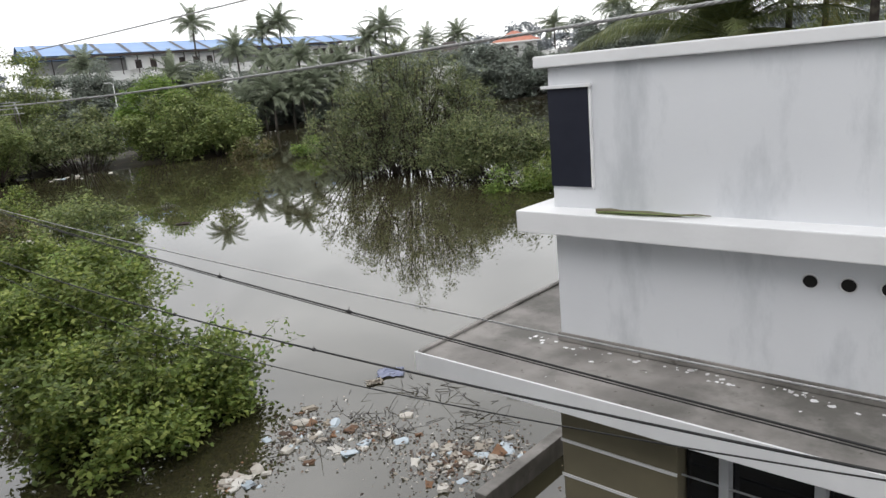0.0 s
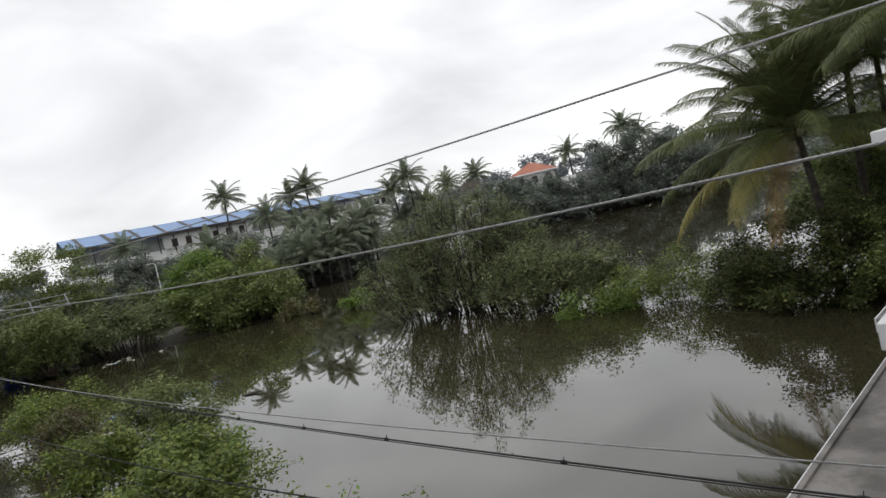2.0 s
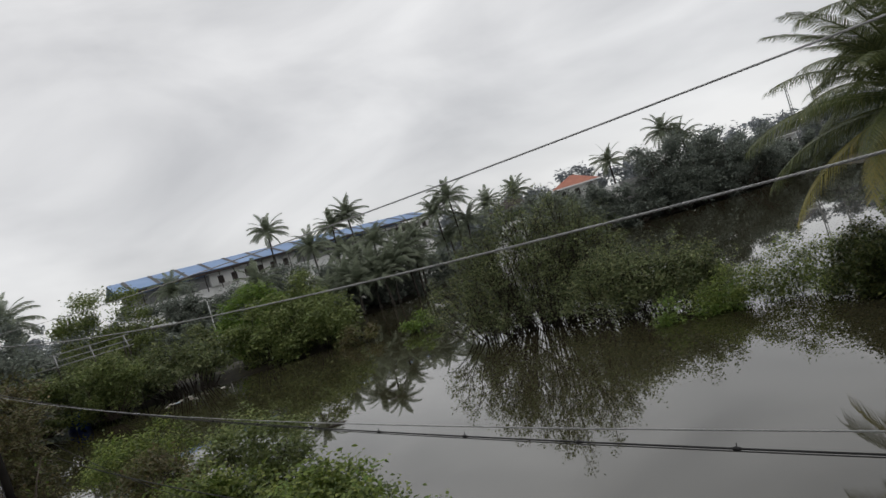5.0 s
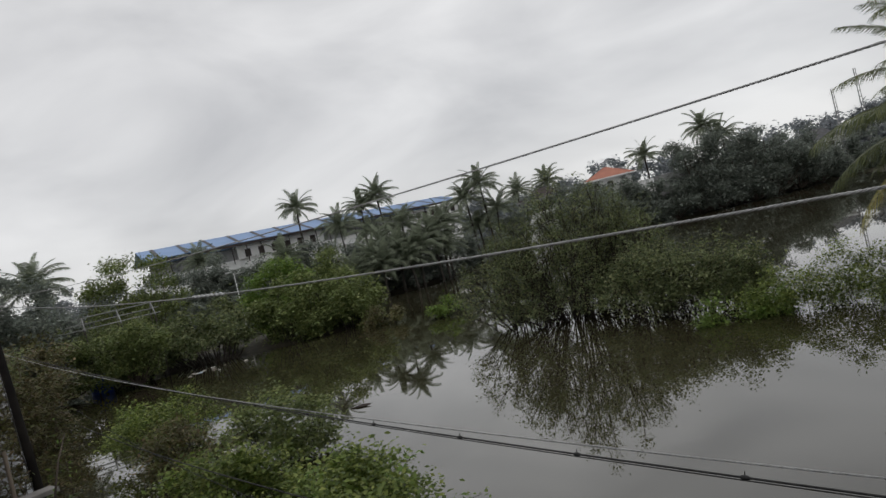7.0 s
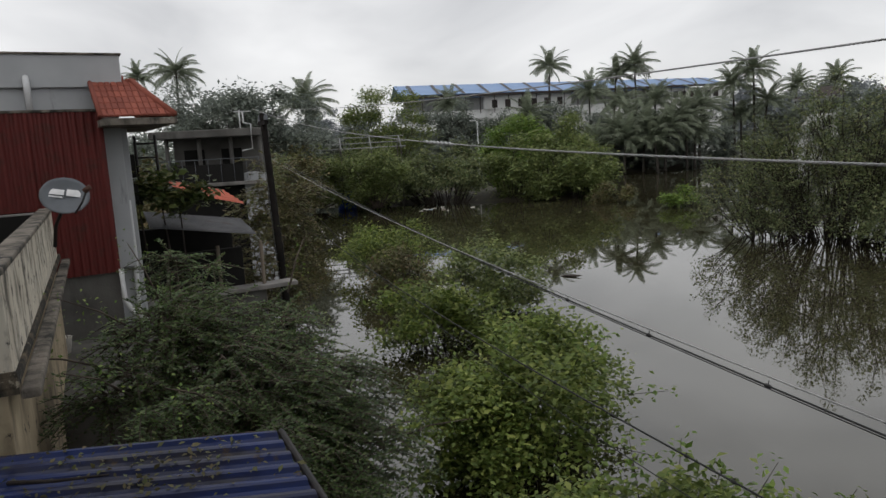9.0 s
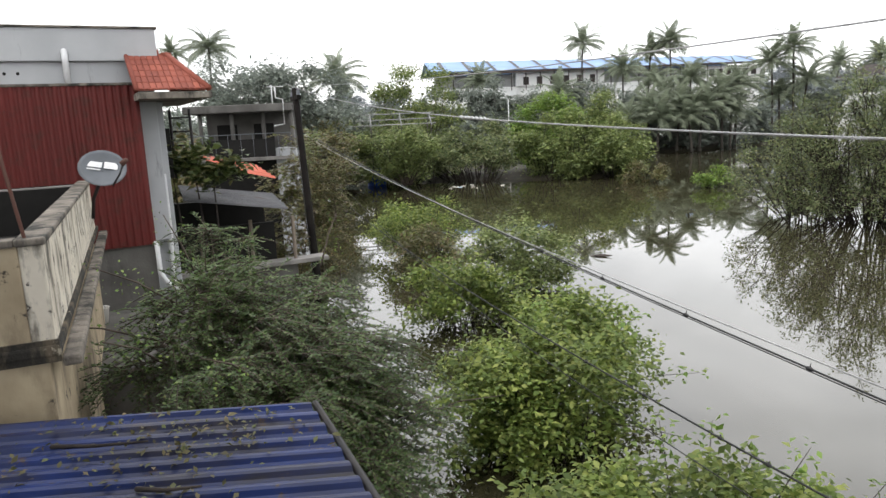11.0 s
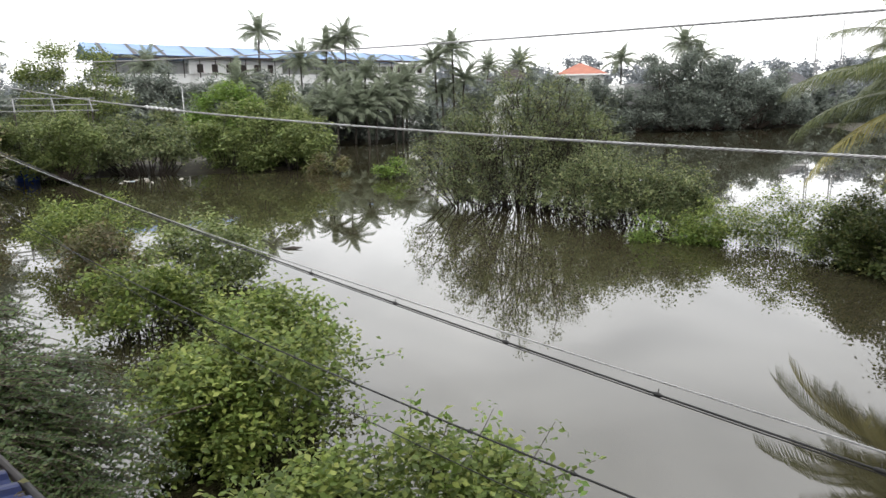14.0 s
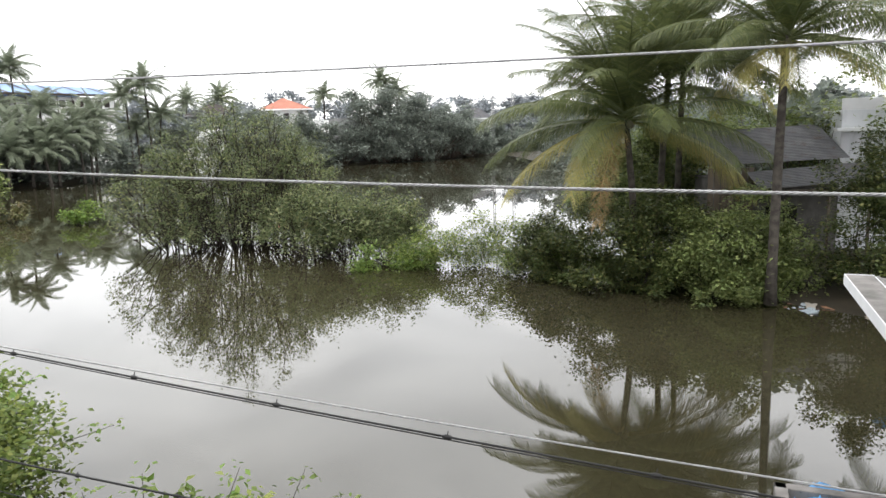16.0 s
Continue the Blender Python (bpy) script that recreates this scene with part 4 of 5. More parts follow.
def red_house():
    h = thing("red_clad_house", "grey house with dark red corrugated side cladding and tiled porch", "house", RH)
    sheet("red_cladding", 2.45, 0.95, 0.11, 0.022, RED_SHEET, h, "dark red corrugated cladding", Matrix.Translation((0.02, 0, 4.80)) @ Matrix(((0, -1, 0, 0), (0, 0, -1, 0), (1, 0, 0, 0), (0, 0, 0, 1))))
    sheet("red_cladding", 1.42, 6.05, 0.11, 0.022, RED_SHEET, h, "dark red corrugated cladding", Matrix.Translation((-0.93, 0, 5.83)) @ Matrix(((0, -1, 0, 0), (0, 0, -1, 0), (1, 0, 0, 0), (0, 0, 0, 1))))
    box("gap_shade_sheet", -7.0, -0.95, 0.0, 0.04, 4.80, 5.83, SHADOW_BLACK, h, "near-black sheet for shade in the gap below the cladding", 0)
    box("lower_wall", -7.0, 0.0, 0.04, 5.0, 0.0, 4.80, DARK_CEMENT, h, "grey cement wall")
    box("cladding_cap", -7.0, 0.06, -0.03, 0.25, 7.24, 7.28, COPING, h, "dark mossy edge", 0.008)
    box("grey_wall", -7.0, 0.30, 0.35, 6.0, 4.8, 7.62, GREY_PAINT, h, "grey washed wall", 0.015)
    box("grey_parapet", -7.05, 0.39, 0.28, 6.1, 7.62, 8.10, GREY_PAINT, h, "grey parapet with black run stains", 0.015)
    box("parapet_cap", -7.08, 0.42, 0.25, 6.1, 8.10, 8.13, COPING, h, "", 0.006)
    tube("drain_pipe", [(-0.9, 0.2, 7.28), (-0.9, 0.2, 7.70), (-0.9, 0.26, 7.76), (-0.9, 0.36, 7.76)], 0.045, PVC, h, "grey drain pipe")
    for k in range(7):
        bm = bmesh.new()
        bmesh.ops.create_circle(bm, cap_ends=True, segments=12, radius=0.024, matrix=pose(-2.55 + 0.17 * k, 0.345, 7.45, 90))
        part("vent_hole", bm, SHADOW_BLACK, h, "small dark vent hole")
    box("corner_wall", -0.05, 0.42, 0.60, 5.0, 0.0, 7.0, GREY_PAINT, h, "pale plastered wall")
    for x0, z0 in ((0.52, 5.75), (0.52, 6.2)):
        box("side_window", x0 - 0.05, x0 + 0.02, 1.0, 1.9, z0, z0 + 0.38, SHADOW_BLACK, h, "dark slatted window", 0.004)
    # porch roof: an eave, a hip and tiles in courses
    e0, e1, zt, ze = -0.05, 0.95, 7.70, 7.12
    box("porch_soffit", e0, e1 + 0.04, -0.62, 2.6, ze - 0.12, ze - 0.02, COPING, h, "dark fascia under the tiles", 0.01)
    porch = raw("porch_roof", [(e0, -0.62, ze), (e1, -0.62, ze), (e1, 2.6, ze), (0.5, 2.6, zt), (0.52, 0.33, zt), (e0, 0.33, zt)],
                [(0, 1, 4, 5), (1, 2, 3, 4)], CLAY, h, "red clay tiled hip roof")
    box("ridge_tile", 0.45, 0.60, 0.3, 2.6, zt - 0.02, zt + 0.05, CLAY, h, "clay ridge", 0.02)
    tube("hip_tile", [(e1, -0.62, ze + 0.02), (0.52, 0.33, zt + 0.02)], 0.05, CLAY, h, "clay hip ridge", 8)
    tube("verge", [(e0 - 0.01, -0.66, ze + 0.01), (e0 - 0.01, 0.34, zt + 0.02)], 0.035, CLAY, h, "clay verge tile")
    tube("finial", [(0.62, 2.0, zt), (0.62, 2.0, zt + 0.15), (0.62, 2.0, zt + 0.28)], [0.05, 0.03, 0.01], CLAY, h, "clay finial")
    bm = bmesh.new()
    add_box(bm, -0.042, 0.042, 0, 0.20, 0, 0.020)
    bmesh.ops.bevel(bm, geom=[e for e in bm.edges if abs(e.verts[0].co.z - 0.020) < 1e-4 and abs(e.verts[1].co.z - 0.020) < 1e-4], offset=0.012, segments=1, affect="EDGES")
    tile = bpy.data.meshes.new("roof_tile")
    bm.to_mesh(tile)
    bm.free()
    tile.materials.append(CLAY)
    slope = math.degrees(math.atan2(zt - ze, 0.95))
    for row in range(6):
        y = -0.62 + 0.16 * row
        z = ze + (zt - ze) * (0.16 * row) / 0.95
        edge = e1 - (e1 - 0.52) * (0.16 * row) / 0.95
        for k in range(12):
            x = e0 + 0.05 + 0.0875 * k
            if x < edge - 0.03:
                ob = new("roof_tile", tile)
                ob.parent = h
                ob.matrix_local = pose(x, y, z + 0.012, slope - 2.5)
    # right of the house: pipes, ladder frame
    tube("drain_pipe", [(0.30, 0.52, 5.85), (0.30, 0.5, 5.0), (0.26, 0.48, 4.0), (0.26, 0.48, 2.6)], 0.045, PVC, h, "pale drain pipe")
    tube("waste_pipe", [(0.02, -0.06, 4.85), (0.02, -0.10, 4.35), (0.12, -0.12, 4.15), (0.30, -0.1, 4.02)], 0.042, PVC, h, "white bent waste pipe")
    for x in (0.62, 0.95):
        tube("ladder_rail", [(x, 1.4, 5.7), (x, 1.4, 6.9)], 0.025, BLACK_METAL, h)
    for k in range(5):
        tube("ladder_rung", [(0.62, 1.4, 5.8 + 0.24 * k), (0.95, 1.4, 5.8 + 0.24 * k)], 0.015, BLACK_METAL, h)


red_house()


def slope_frame(corner, along, up):
    """A sheet's frame in the house's space: one corner, its run and its rise in the world."""
    u, v = Vector(along).normalized(), Vector(up).normalized()
    n = u.cross(v).normalized()
    return RH.inverted() @ Matrix(((u.x, v.x, n.x, corner[0]), (u.y, v.y, n.y, corner[1]), (u.z, v.z, n.z, corner[2]), (0, 0, 0, 1)))


def lean_to():
    t = thing("lean_to_shed", "dark lean-to with orange awning and grey sheet roof", "shed", RH)
    sheet("awning_sheet", 1.32, 1.15, 0.25, 0.02, ORANGE_SHEET, t, "orange plastic awning", slope_frame((-10.55, 10.01, 5.54), (0.57, 1.11, -0.35), (-1.07, 0.23, 0.25)))
    sheet("grey_roof", 1.8, 1.6, 0.12, 0.025, GREY_SHEET, t, "grey corrugated roof", slope_frame((-9.50, 8.47, 5.07), (0.72, 1.59, -0.28), (-1.19, 1.01, 0.13)))
    box("back_wall", 0.6, 2.4, 2.6, 2.8, 0.0, 5.15, SHADOW_BLACK, t, "back wall painted near-black for shade")
    box("side_wall", 0.6, 2.4, 1.9, 2.05, 0.0, 4.7, SHADOW_BLACK, t, "wall painted near-black for shade under the roof")
    for x in (0.9, 1.8, 2.6):
        tube("post", [(x, 1.3, 0.2), (x, 1.3, 4.85)], 0.035, WOOD, t)


lean_to()


def yard_wall():
    t = thing("yard_wall", "grey cement terrace wall with slab top beside channel", "wall", RH)
    box("wall_body", 0.2, 2.6, 1.2, 1.4, 0.0, 3.95, DARK_CEMENT, t)
    box("slab_top", 0.2, 3.2, 1.1, 1.5, 3.95, 4.03, CEMENT, t, "pale worn slab edge")
    box("yard_floor", -6.5, 1.5, -3.2, 1.2, -0.2, 3.82, DARK_CEMENT, t, "damp grey cement terrace")


yard_wall()


def behind_house():
    t = thing("grey_concrete_house", "weathered grey concrete house behind trees", "house", pose(-15.9, 15.4, -0.1, 0, 0, 42))
    box("wall", -1.3, 0.9, 0.0, 4.0, 0, 5.45, SHADOW_BLACK, t, "lower storey painted near-black for shade", 0.03)
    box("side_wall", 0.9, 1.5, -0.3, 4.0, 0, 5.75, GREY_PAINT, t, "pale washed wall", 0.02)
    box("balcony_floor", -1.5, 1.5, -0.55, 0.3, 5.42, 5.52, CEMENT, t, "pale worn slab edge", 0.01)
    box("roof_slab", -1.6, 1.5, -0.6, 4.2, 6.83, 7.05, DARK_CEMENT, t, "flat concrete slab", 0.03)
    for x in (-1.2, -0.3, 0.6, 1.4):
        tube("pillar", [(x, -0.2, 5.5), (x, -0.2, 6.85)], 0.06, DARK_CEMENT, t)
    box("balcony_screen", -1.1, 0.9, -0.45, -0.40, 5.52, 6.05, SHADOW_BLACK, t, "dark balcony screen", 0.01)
    for k in range(9):
        tube("baluster", [(-1.5 + 0.36 * k, -0.5, 5.5), (-1.5 + 0.36 * k, -0.5, 6.2)], 0.007, DISH_GREY, t, sides=5)
    tube("handrail", [(-1.5, -0.5, 6.2), (1.4, -0.5, 6.2)], 0.012, DISH_GREY, t, "thin pale handrail", 6)
    box("upper_wall", -1.2, 1.4, 0.8, 3.8, 5.5, 6.83, DARK_CEMENT, t)
    for x in (-0.6, 0.5):
        box("window", x - 0.3, x + 0.3, 0.77, 0.8, 5.75, 6.5, SHADOW_BLACK, t, "dark window", 0.005)
    tube("white_pipe", [(0.95, -0.62, 6.4), (1.25, -0.62, 6.45), (1.25, -0.62, 7.15), (1.05, -0.62, 7.2), (1.05, -0.62, 7.5)], 0.025, PVC, t, "white bent pipe", 6)
    tube("antenna_pole", [(0.9, 0.0, 7.0), (0.9, 0.0, 7.6)], 0.018, PVC, t, "pale antenna pole")
    tube("antenna_bar", [(0.75, 0.0, 7.55), (1.25, 0.0, 7.55)], 0.012, PVC, t)


behind_house()


# ---- palms ----
NEAR_FRONDS = frond_set(11, 5.4, 96, 0.98, FROND, FROND_YELLOW, FROND_DRY, 0.013)
FAR_FRONDS = frond_set(12, 4.3, 40, 1.05, FROND_HAZED, FROND_HAZED, FROND_HAZED, 0.042)
palm("coconut palm with drooping yellowing fronds over the water", 14.1, 26.0, 0.3, 6.6, (-0.4, 0.3), NEAR_FRONDS, (8, 10, 8, 7, 4, 0, 0), 21, 0.16, "waterside palms", 5, ((5, 165, 1.1), (5, 215, 1.0), (6, 218, 0.95), (5, 205, 0.8), (5, 330, 1.1), (4, 312, 1.05), (5, 350, 1.1), (3, 175, 1.1), (4, 140, 1.1), (1, 100, 1.1), (1, 200, 1.1), (0, 150, 1.15)))
palm("tall dark coconut palm behind waterside shrubs", 17.15, 21.2, 0.4, 9.0, (0.2, 0.1), NEAR_FRONDS, (5, 7, 8, 7, 5, 1, 0), 22, 0.17, "waterside palms", 6, ((5, 230, 0.6), (5, 300, 0.7), (5, 325, 0.9), (5, 200, 0.6)))
palm("coconut palm with dark full crown", 17.0, 27.7, 0.4, 8.7, (0.2, -0.3), NEAR_FRONDS, (4, 7, 9, 9, 7, 1, 0), 23, 0.16, "waterside palms", 4)
palm("coconut palm with dense dark crown by the shed", 24.3, 21.4, 0.4, 9.8, (0.3, -0.2), NEAR_FRONDS, (3, 6, 8, 8, 7, 1, 0), 26, 0.16, "waterside palms", 3)
palm("coconut palm with dark crown behind the others", 19.4, 30.4, 0.4, 9.6, (0.3, 0.2), NEAR_FRONDS, (4, 7, 8, 8, 6, 1, 0), 27, 0.16, "waterside palms", 2)
palm("coconut palm with drooping fronds above a roof", -8.75, 1.32, 0.5, 8.10, (0.1, 0.1), NEAR_FRONDS, (0, 0, 0, 0, 0, 0, 0), 25, 0.14, "garden palms", 0,
     ((4, 43, 0.66), (4, 62, 0.66), (3, 28, 0.68), (4, 8, 0.7), (3, 85, 0.66), (4, 110, 0.66), (2, 160, 0.7), (4, 200, 0.72), (3, 250, 0.72), (4, 300, 0.72), (4, 330, 0.7), (1, 220, 0.6)))
FAR_PALMS = [(-51.0, 124.2, 18.9), (-37.1, 129.7, 18.0), (-40.4, 129.6, 16.8), (-17.1, 127.5, 15.2), (-20.1, 127, 13.2), (-28.7, 112, 10.7), 
             (-29, 108, 6.9), (-24.3, 112.1, 8.0), (-68.1, 116.5, 13.2), (-42.6, 121.5, 13.6), (-46.6, 104.3, 9.7), (13.9, 151.5, 14.0), 
             (25.2, 147, 16.4), (28.1, 146, 14.2), (-6.9, 160.8, 14.3), (-13.7, 160.5, 13.7), (-58.5, 66.6, 11.9), (-87, 71, 18.4), 
             (-150, 110, 25.5), (-22.6, 115.2, 9.8), (-25.6, 108.1, 6.8), (-32.6, 111.8, 8.2), (-15.1, 129, 10.0), (-36, 117.7, 11.0), 
             (-33, 106, 6.5), (-19, 128, 8.0), (-35.5, 103.5, 4.6), (-31, 104.5, 5.4), (-27.4, 106, 5.2), (-23, 113, 6.0)
             ]
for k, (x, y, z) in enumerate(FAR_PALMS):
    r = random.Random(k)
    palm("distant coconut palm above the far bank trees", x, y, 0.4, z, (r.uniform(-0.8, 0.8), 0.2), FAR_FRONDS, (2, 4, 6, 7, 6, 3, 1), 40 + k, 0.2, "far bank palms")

# ---- mangrove island and waterside bushes ----
fan_mangrove("tall olive mangrove thicket fanning out of water on bare stems", -0.9, 43.4,
             [(0.2, 0, 6.0, 4.2, 8.0, 105), (-2.9, -0.4, 4.2, 3.2, 5.6, 34), (3.2, -0.6, 3.6, 2.8, 5.6, 32), (0, -1.6, 6.2, 2.6, 2.2, 10)], MANGROVE, 61, 0.15)
fan_mangrove("olive green mangrove bush on dark bare stems", 4.9, 37.0,
             [(0, 0, 2.3, 1.7, 3.3, 30), (1.9, -0.9, 1.8, 1.3, 2.5, 22), (-1.9, 0.6, 2.2, 1.5, 3.4, 24), (0.4, -0.8, 2.8, 1.2, 1.5, 8)], MANGROVE, 62, 0.15)
bush("mangrove_bush", "leafy green mangrove bush standing in water", "mangrove", 9.4, 32.2,
     [(0, 0, 0.9, 2.0, 1.2, 0.9), (-1.9, 1.0, 0.8, 1.3, 1.0, 0.8), (2.2, -1.8, 1.2, 1.5, 1.2, 1.1), (3.4, -3.6, 0.9, 1.0, 1.0, 0.9), (0.9, -0.3, 1.9, 0.9, 0.8, 0.6), (0, 0, 0.45, 2.4, 1.2, 0.45), (2.4, -2.4, 0.45, 1.8, 1.2, 0.45), (-2.2, 1.2, 0.45, 1.5, 1.0, 0.45)], 2400, 10, 0.11, GREEN_BUSH, 63, "", 45, 0.018, 0.22, 0.3, 0.7, per_lump=9)
bush("water_plant_clump", "low bright green leafy clump in water", "bush", 7.4, 32.6, [(0, 0, 0.35, 0.9, 0.6, 0.5)], 150, 10, 0.16, BRIGHT_LEAF, 64, "low clumps")
bush("water_plant_clump", "low bright green leafy clump in water", "bush", 5.0, 33.0, [(0, 0, 0.3, 0.55, 0.5, 0.6)], 110, 10, 0.15, BRIGHT_LEAF, 65, "low clumps")
bush("water_plant_clump", "low yellow-green leafy clump in water", "bush", -12.8, 59.5, [(0, 0, 0.5, 1.5, 0.9, 0.8)], 130, 10, 0.25, BRIGHT_LEAF, 66, "low clumps")
bush("water_plant_clump", "low yellowish leafy clump at bank foot", "bush", -19.4, 63.5, [(0, 0, 0.6, 2.0, 1.2, 1.1), (1.6, -0.6, 0.4, 1.0, 0.8, 0.6)], 220, 10, 0.26, DRY_LEAF, 67, "low clumps")
for k, (x, y, blobs, n, mat, lab) in enumerate((
        (13.9, 25.6, [(0, 0, 1.8, 2.0, 1.8, 1.9), (-1.4, 1.6, 1.2, 1.3, 1.2, 1.2), (1.6, -0.6, 1.9, 1.8, 1.6, 1.9), (0.2, -0.9, 0.6, 2.6, 1.6, 0.6)], 2200, SHRUB_LEAF, "dense green waterside shrub under palms"),
        (16.6, 22.9, [(0, 0, 1.7, 2.0, 1.6, 1.8), (1.6, -0.6, 1.4, 1.6, 1.4, 1.5), (0, -0.9, 0.6, 2.2, 1.4, 0.6)], 1900, BANK_LEAF, "dense yellow-green waterside shrub beside palm trunk"),
        (20.4, 20.6, [(0, 0, 2.2, 1.7, 1.6, 2.1), (0.4, -1.6, 1.2, 1.7, 1.5, 1.2), (1.6, 0.3, 3.2, 1.5, 1.3, 1.5), (0.2, 0.6, 4.3, 1.3, 1.2, 1.2), (2.4, -0.8, 4.0, 1.5, 1.3, 1.5)], 2200, SHRUB_LEAF, "leafy green shrub against a shed"),
        (20.5, 16.6, [(0, 0, 0.9, 1.6, 1.6, 1.0)], 300, DRY_LEAF, "scrubby shore plants among debris"),
        (12.0, 29.0, [(0, 0, 1.2, 1.5, 1.2, 1.2), (0.2, -0.4, 0.5, 1.7, 1.2, 0.5)], 800, SHRUB_LEAF, "low mangrove shrub at water edge"))):
    bush("waterside_shrub", lab, "shrub", x, y, blobs, n, 14, 0.135, mat, 70 + k, "waterside shrubs", 40, 0.025, 0.2, 0.45, 0.5, per_lump=16)

for k, (x, y, h, r) in enumerate(((22.5, 33.5, 7.5, 3.0), (26.5, 31.0, 8.5, 3.2), (18.5, 33.0, 5.0, 2.4), (29.5, 25.5, 8.0, 2.8))):
    bush("shore_tree", "dense green tree behind palms and shed", "tree", x, y,
         [(0, 0, h * 0.66, r, r, h * 0.32), (r * 0.5, 0.3, h * 0.42, r * 0.8, r * 0.8, h * 0.3), (-r * 0.5, -0.4, h * 0.4, r * 0.8, r * 0.8, h * 0.3)],
         1100, 12, 0.22, BANK_LEAF, 170 + k, "shore trees", 40, 0.05, 0.32, 0.45, 0.12, z=0.4, bark=BARK)

# near bushes in the water
bush("green_bush", "lush green leafy bush growing out of flood water", "bush", -4.45, 12.6,
     [(0, 0, 1.2, 1.7, 1.6, 1.2), (-0.9, 1.3, 1.1, 1.3, 1.3, 1.1), (0.8, -1.0, 0.9, 1.2, 1.2, 0.9), (-0.3, 2.4, 1.3, 1.2, 1.1, 1.0), (-1.0, -1.2, 0.9, 1.0, 1.0, 0.9)],
     1900, 12, 0.13, GREEN_BUSH, 81, "bushes in water", 90, 0.02, 0.2, 0.5, 0.4,
     extra=[(0.8, 0.5, 1.2, 2.3, 1.0, 1.5), (1.0, -0.6, 0.9, 2.5, -0.3, 0.8), (0.3, 0.8, 1.6, 1.0, 1.6, 2.3), (-0.4, 0.2, 1.9, -0.6, 0.4, 2.7)])
bush("green_bush", "green bush with yellowish young sprigs in flood water", "bush", -0.9, 9.0,
     [(0, 0, 0.8, 1.5, 1.4, 0.9), (1.0, 0.9, 0.6, 1.0, 1.0, 0.7), (-1.0, -0.4, 0.8, 1.1, 1.1, 0.9), (0.3, -1.2, 0.7, 1.1, 1.0, 0.8)],
     1500, 12, 0.13, GREEN_BUSH, 82, "bushes in water", 80, 0.018, 0.2, 0.5, 0.4,
     extra=[(1.0, 1.0, 0.6, 2.4, 1.8, 1.0), (0.8, 0.4, 0.9, 2.1, 0.6, 1.2), (0.5, 1.0, 1.0, 0.9, 1.7, 1.8), (-0.2, 0.8, 1.2, -0.3, 1.5, 2.0), (0.2, 0.2, 1.4, 0.4, 0.7, 2.1), (1.2, 1.4, 0.5, 1.8, 2.6, 1.2), (-0.6, 0.6, 1.2, -1.0, 1.4, 1.9)])
for k, (x, y, blobs, n, mat, lab) in enumerate((
        (-10.6, 18.6, [(0, 0, 0.9, 1.5, 1.5, 1.0), (1.2, 0.6, 0.9, 1.1, 1.1, 0.9)], 600, GREEN_BUSH, "bright green bush with caught rubbish in channel"),
        (-11.4, 22.6, [(0, 0, 1.3, 1.8, 1.8, 1.3), (1.2, 1.2, 1.0, 1.3, 1.3, 1.1)], 700, BANK_LEAF, "rounded dark green bush in flood water"),
        (-15.3, 24.5, [(0, 0, 0.9, 1.8, 1.8, 1.0)], 420, DRY_LEAF, "twiggy brownish bush over channel"),
        (-18.5, 28.0, [(0, 0, 1.1, 2.4, 2.2, 1.3), (-2.0, 1.0, 1.0, 1.8, 1.8, 1.1)], 700, GREEN_BUSH, "spreading green bush along channel"))):
    bush("green_bush", lab, "bush", x, y, blobs, n, 11, 0.16, mat, 85 + k, "bushes in water", 60, 0.02, 0.24, 0.45, 0.45)

# fine-leaved tree by the terrace
bush("yard_tree", "fine-leaved green tree leaning over channel by blue roof", "tree", -4.4, 4.75,
     [(-0.2, 0.4, 4.0, 0.65, 0.6, 0.45), (0.1, 0.9, 4.0, 0.65, 0.65, 0.42), (0.75, 0.3, 3.75, 0.7, 0.65, 0.5), (0.7, 0.9, 3.5, 0.7, 0.65, 0.5), (1.35, 0.2, 3.3, 0.5, 0.5, 0.42), (1.25, 0.7, 3.1, 0.55, 0.55, 0.45),
      (-0.85, 1.0, 4.55, 0.35, 0.35, 0.28), (1.6, -0.6, 3.8, 0.3, 0.3, 0.22), (0.0, -0.3, 3.85, 0.35, 0.35, 0.25), (1.55, 0.3, 2.85, 0.45, 0.45, 0.4), (0.5, 0.6, 2.8, 0.8, 0.75, 0.7), (1.1, -0.75, 4.0, 0.25, 0.25, 0.15), (1.75, -0.95, 3.95, 0.22, 0.25, 0.15)],
     3000, 15, 0.042, DARK_LEAF, 91, "", 170, 0.012, 0.14, 0.25, 0.10, z=0.4, bark=BARK, per_lump=9, feather=0.5,
     extra=[(-0.6, 0.6, 4.3, -1.1, 0.6, 5.0), (-0.4, 0.2, 4.2, -0.6, -0.5, 4.7), (-0.2, -0.2, 4.0, -0.6, -1.0, 4.3), (0.3, 1.4, 4.4, 0.2, 1.8, 4.9), (1.6, 1.2, 3.1, 2.3, 1.6, 3.3), (0.2, -0.4, 3.9, 0.5, -1.1, 4.35), (1.2, -0.3, 3.9, 1.5, -1.0, 4.35)])
bush("papaya_shrub", "dark broad-leaved shrub by the tiled porch", "shrub", -9.35, 8.8, [(0, 0, 3.95, 0.5, 0.5, 0.26), (0.2, 0.3, 3.75, 0.4, 0.4, 0.22)], 120, 7, 0.16, SHRUB_LEAF, 92, "", 3, 0.045, 0.14, 0.2, 0.1, z=1.8)
bush("potted_plant", "broad-leaved green plant beside blue roof", "plant", -3.35, 2.15, [(0, 0, 0.35, 0.28, 0.28, 0.22)], 34, 4, 0.15, GREEN_BUSH, 94, "", 14, 0.008, 0.07, 0.2, 0.1, z=4.25, long=1.25)
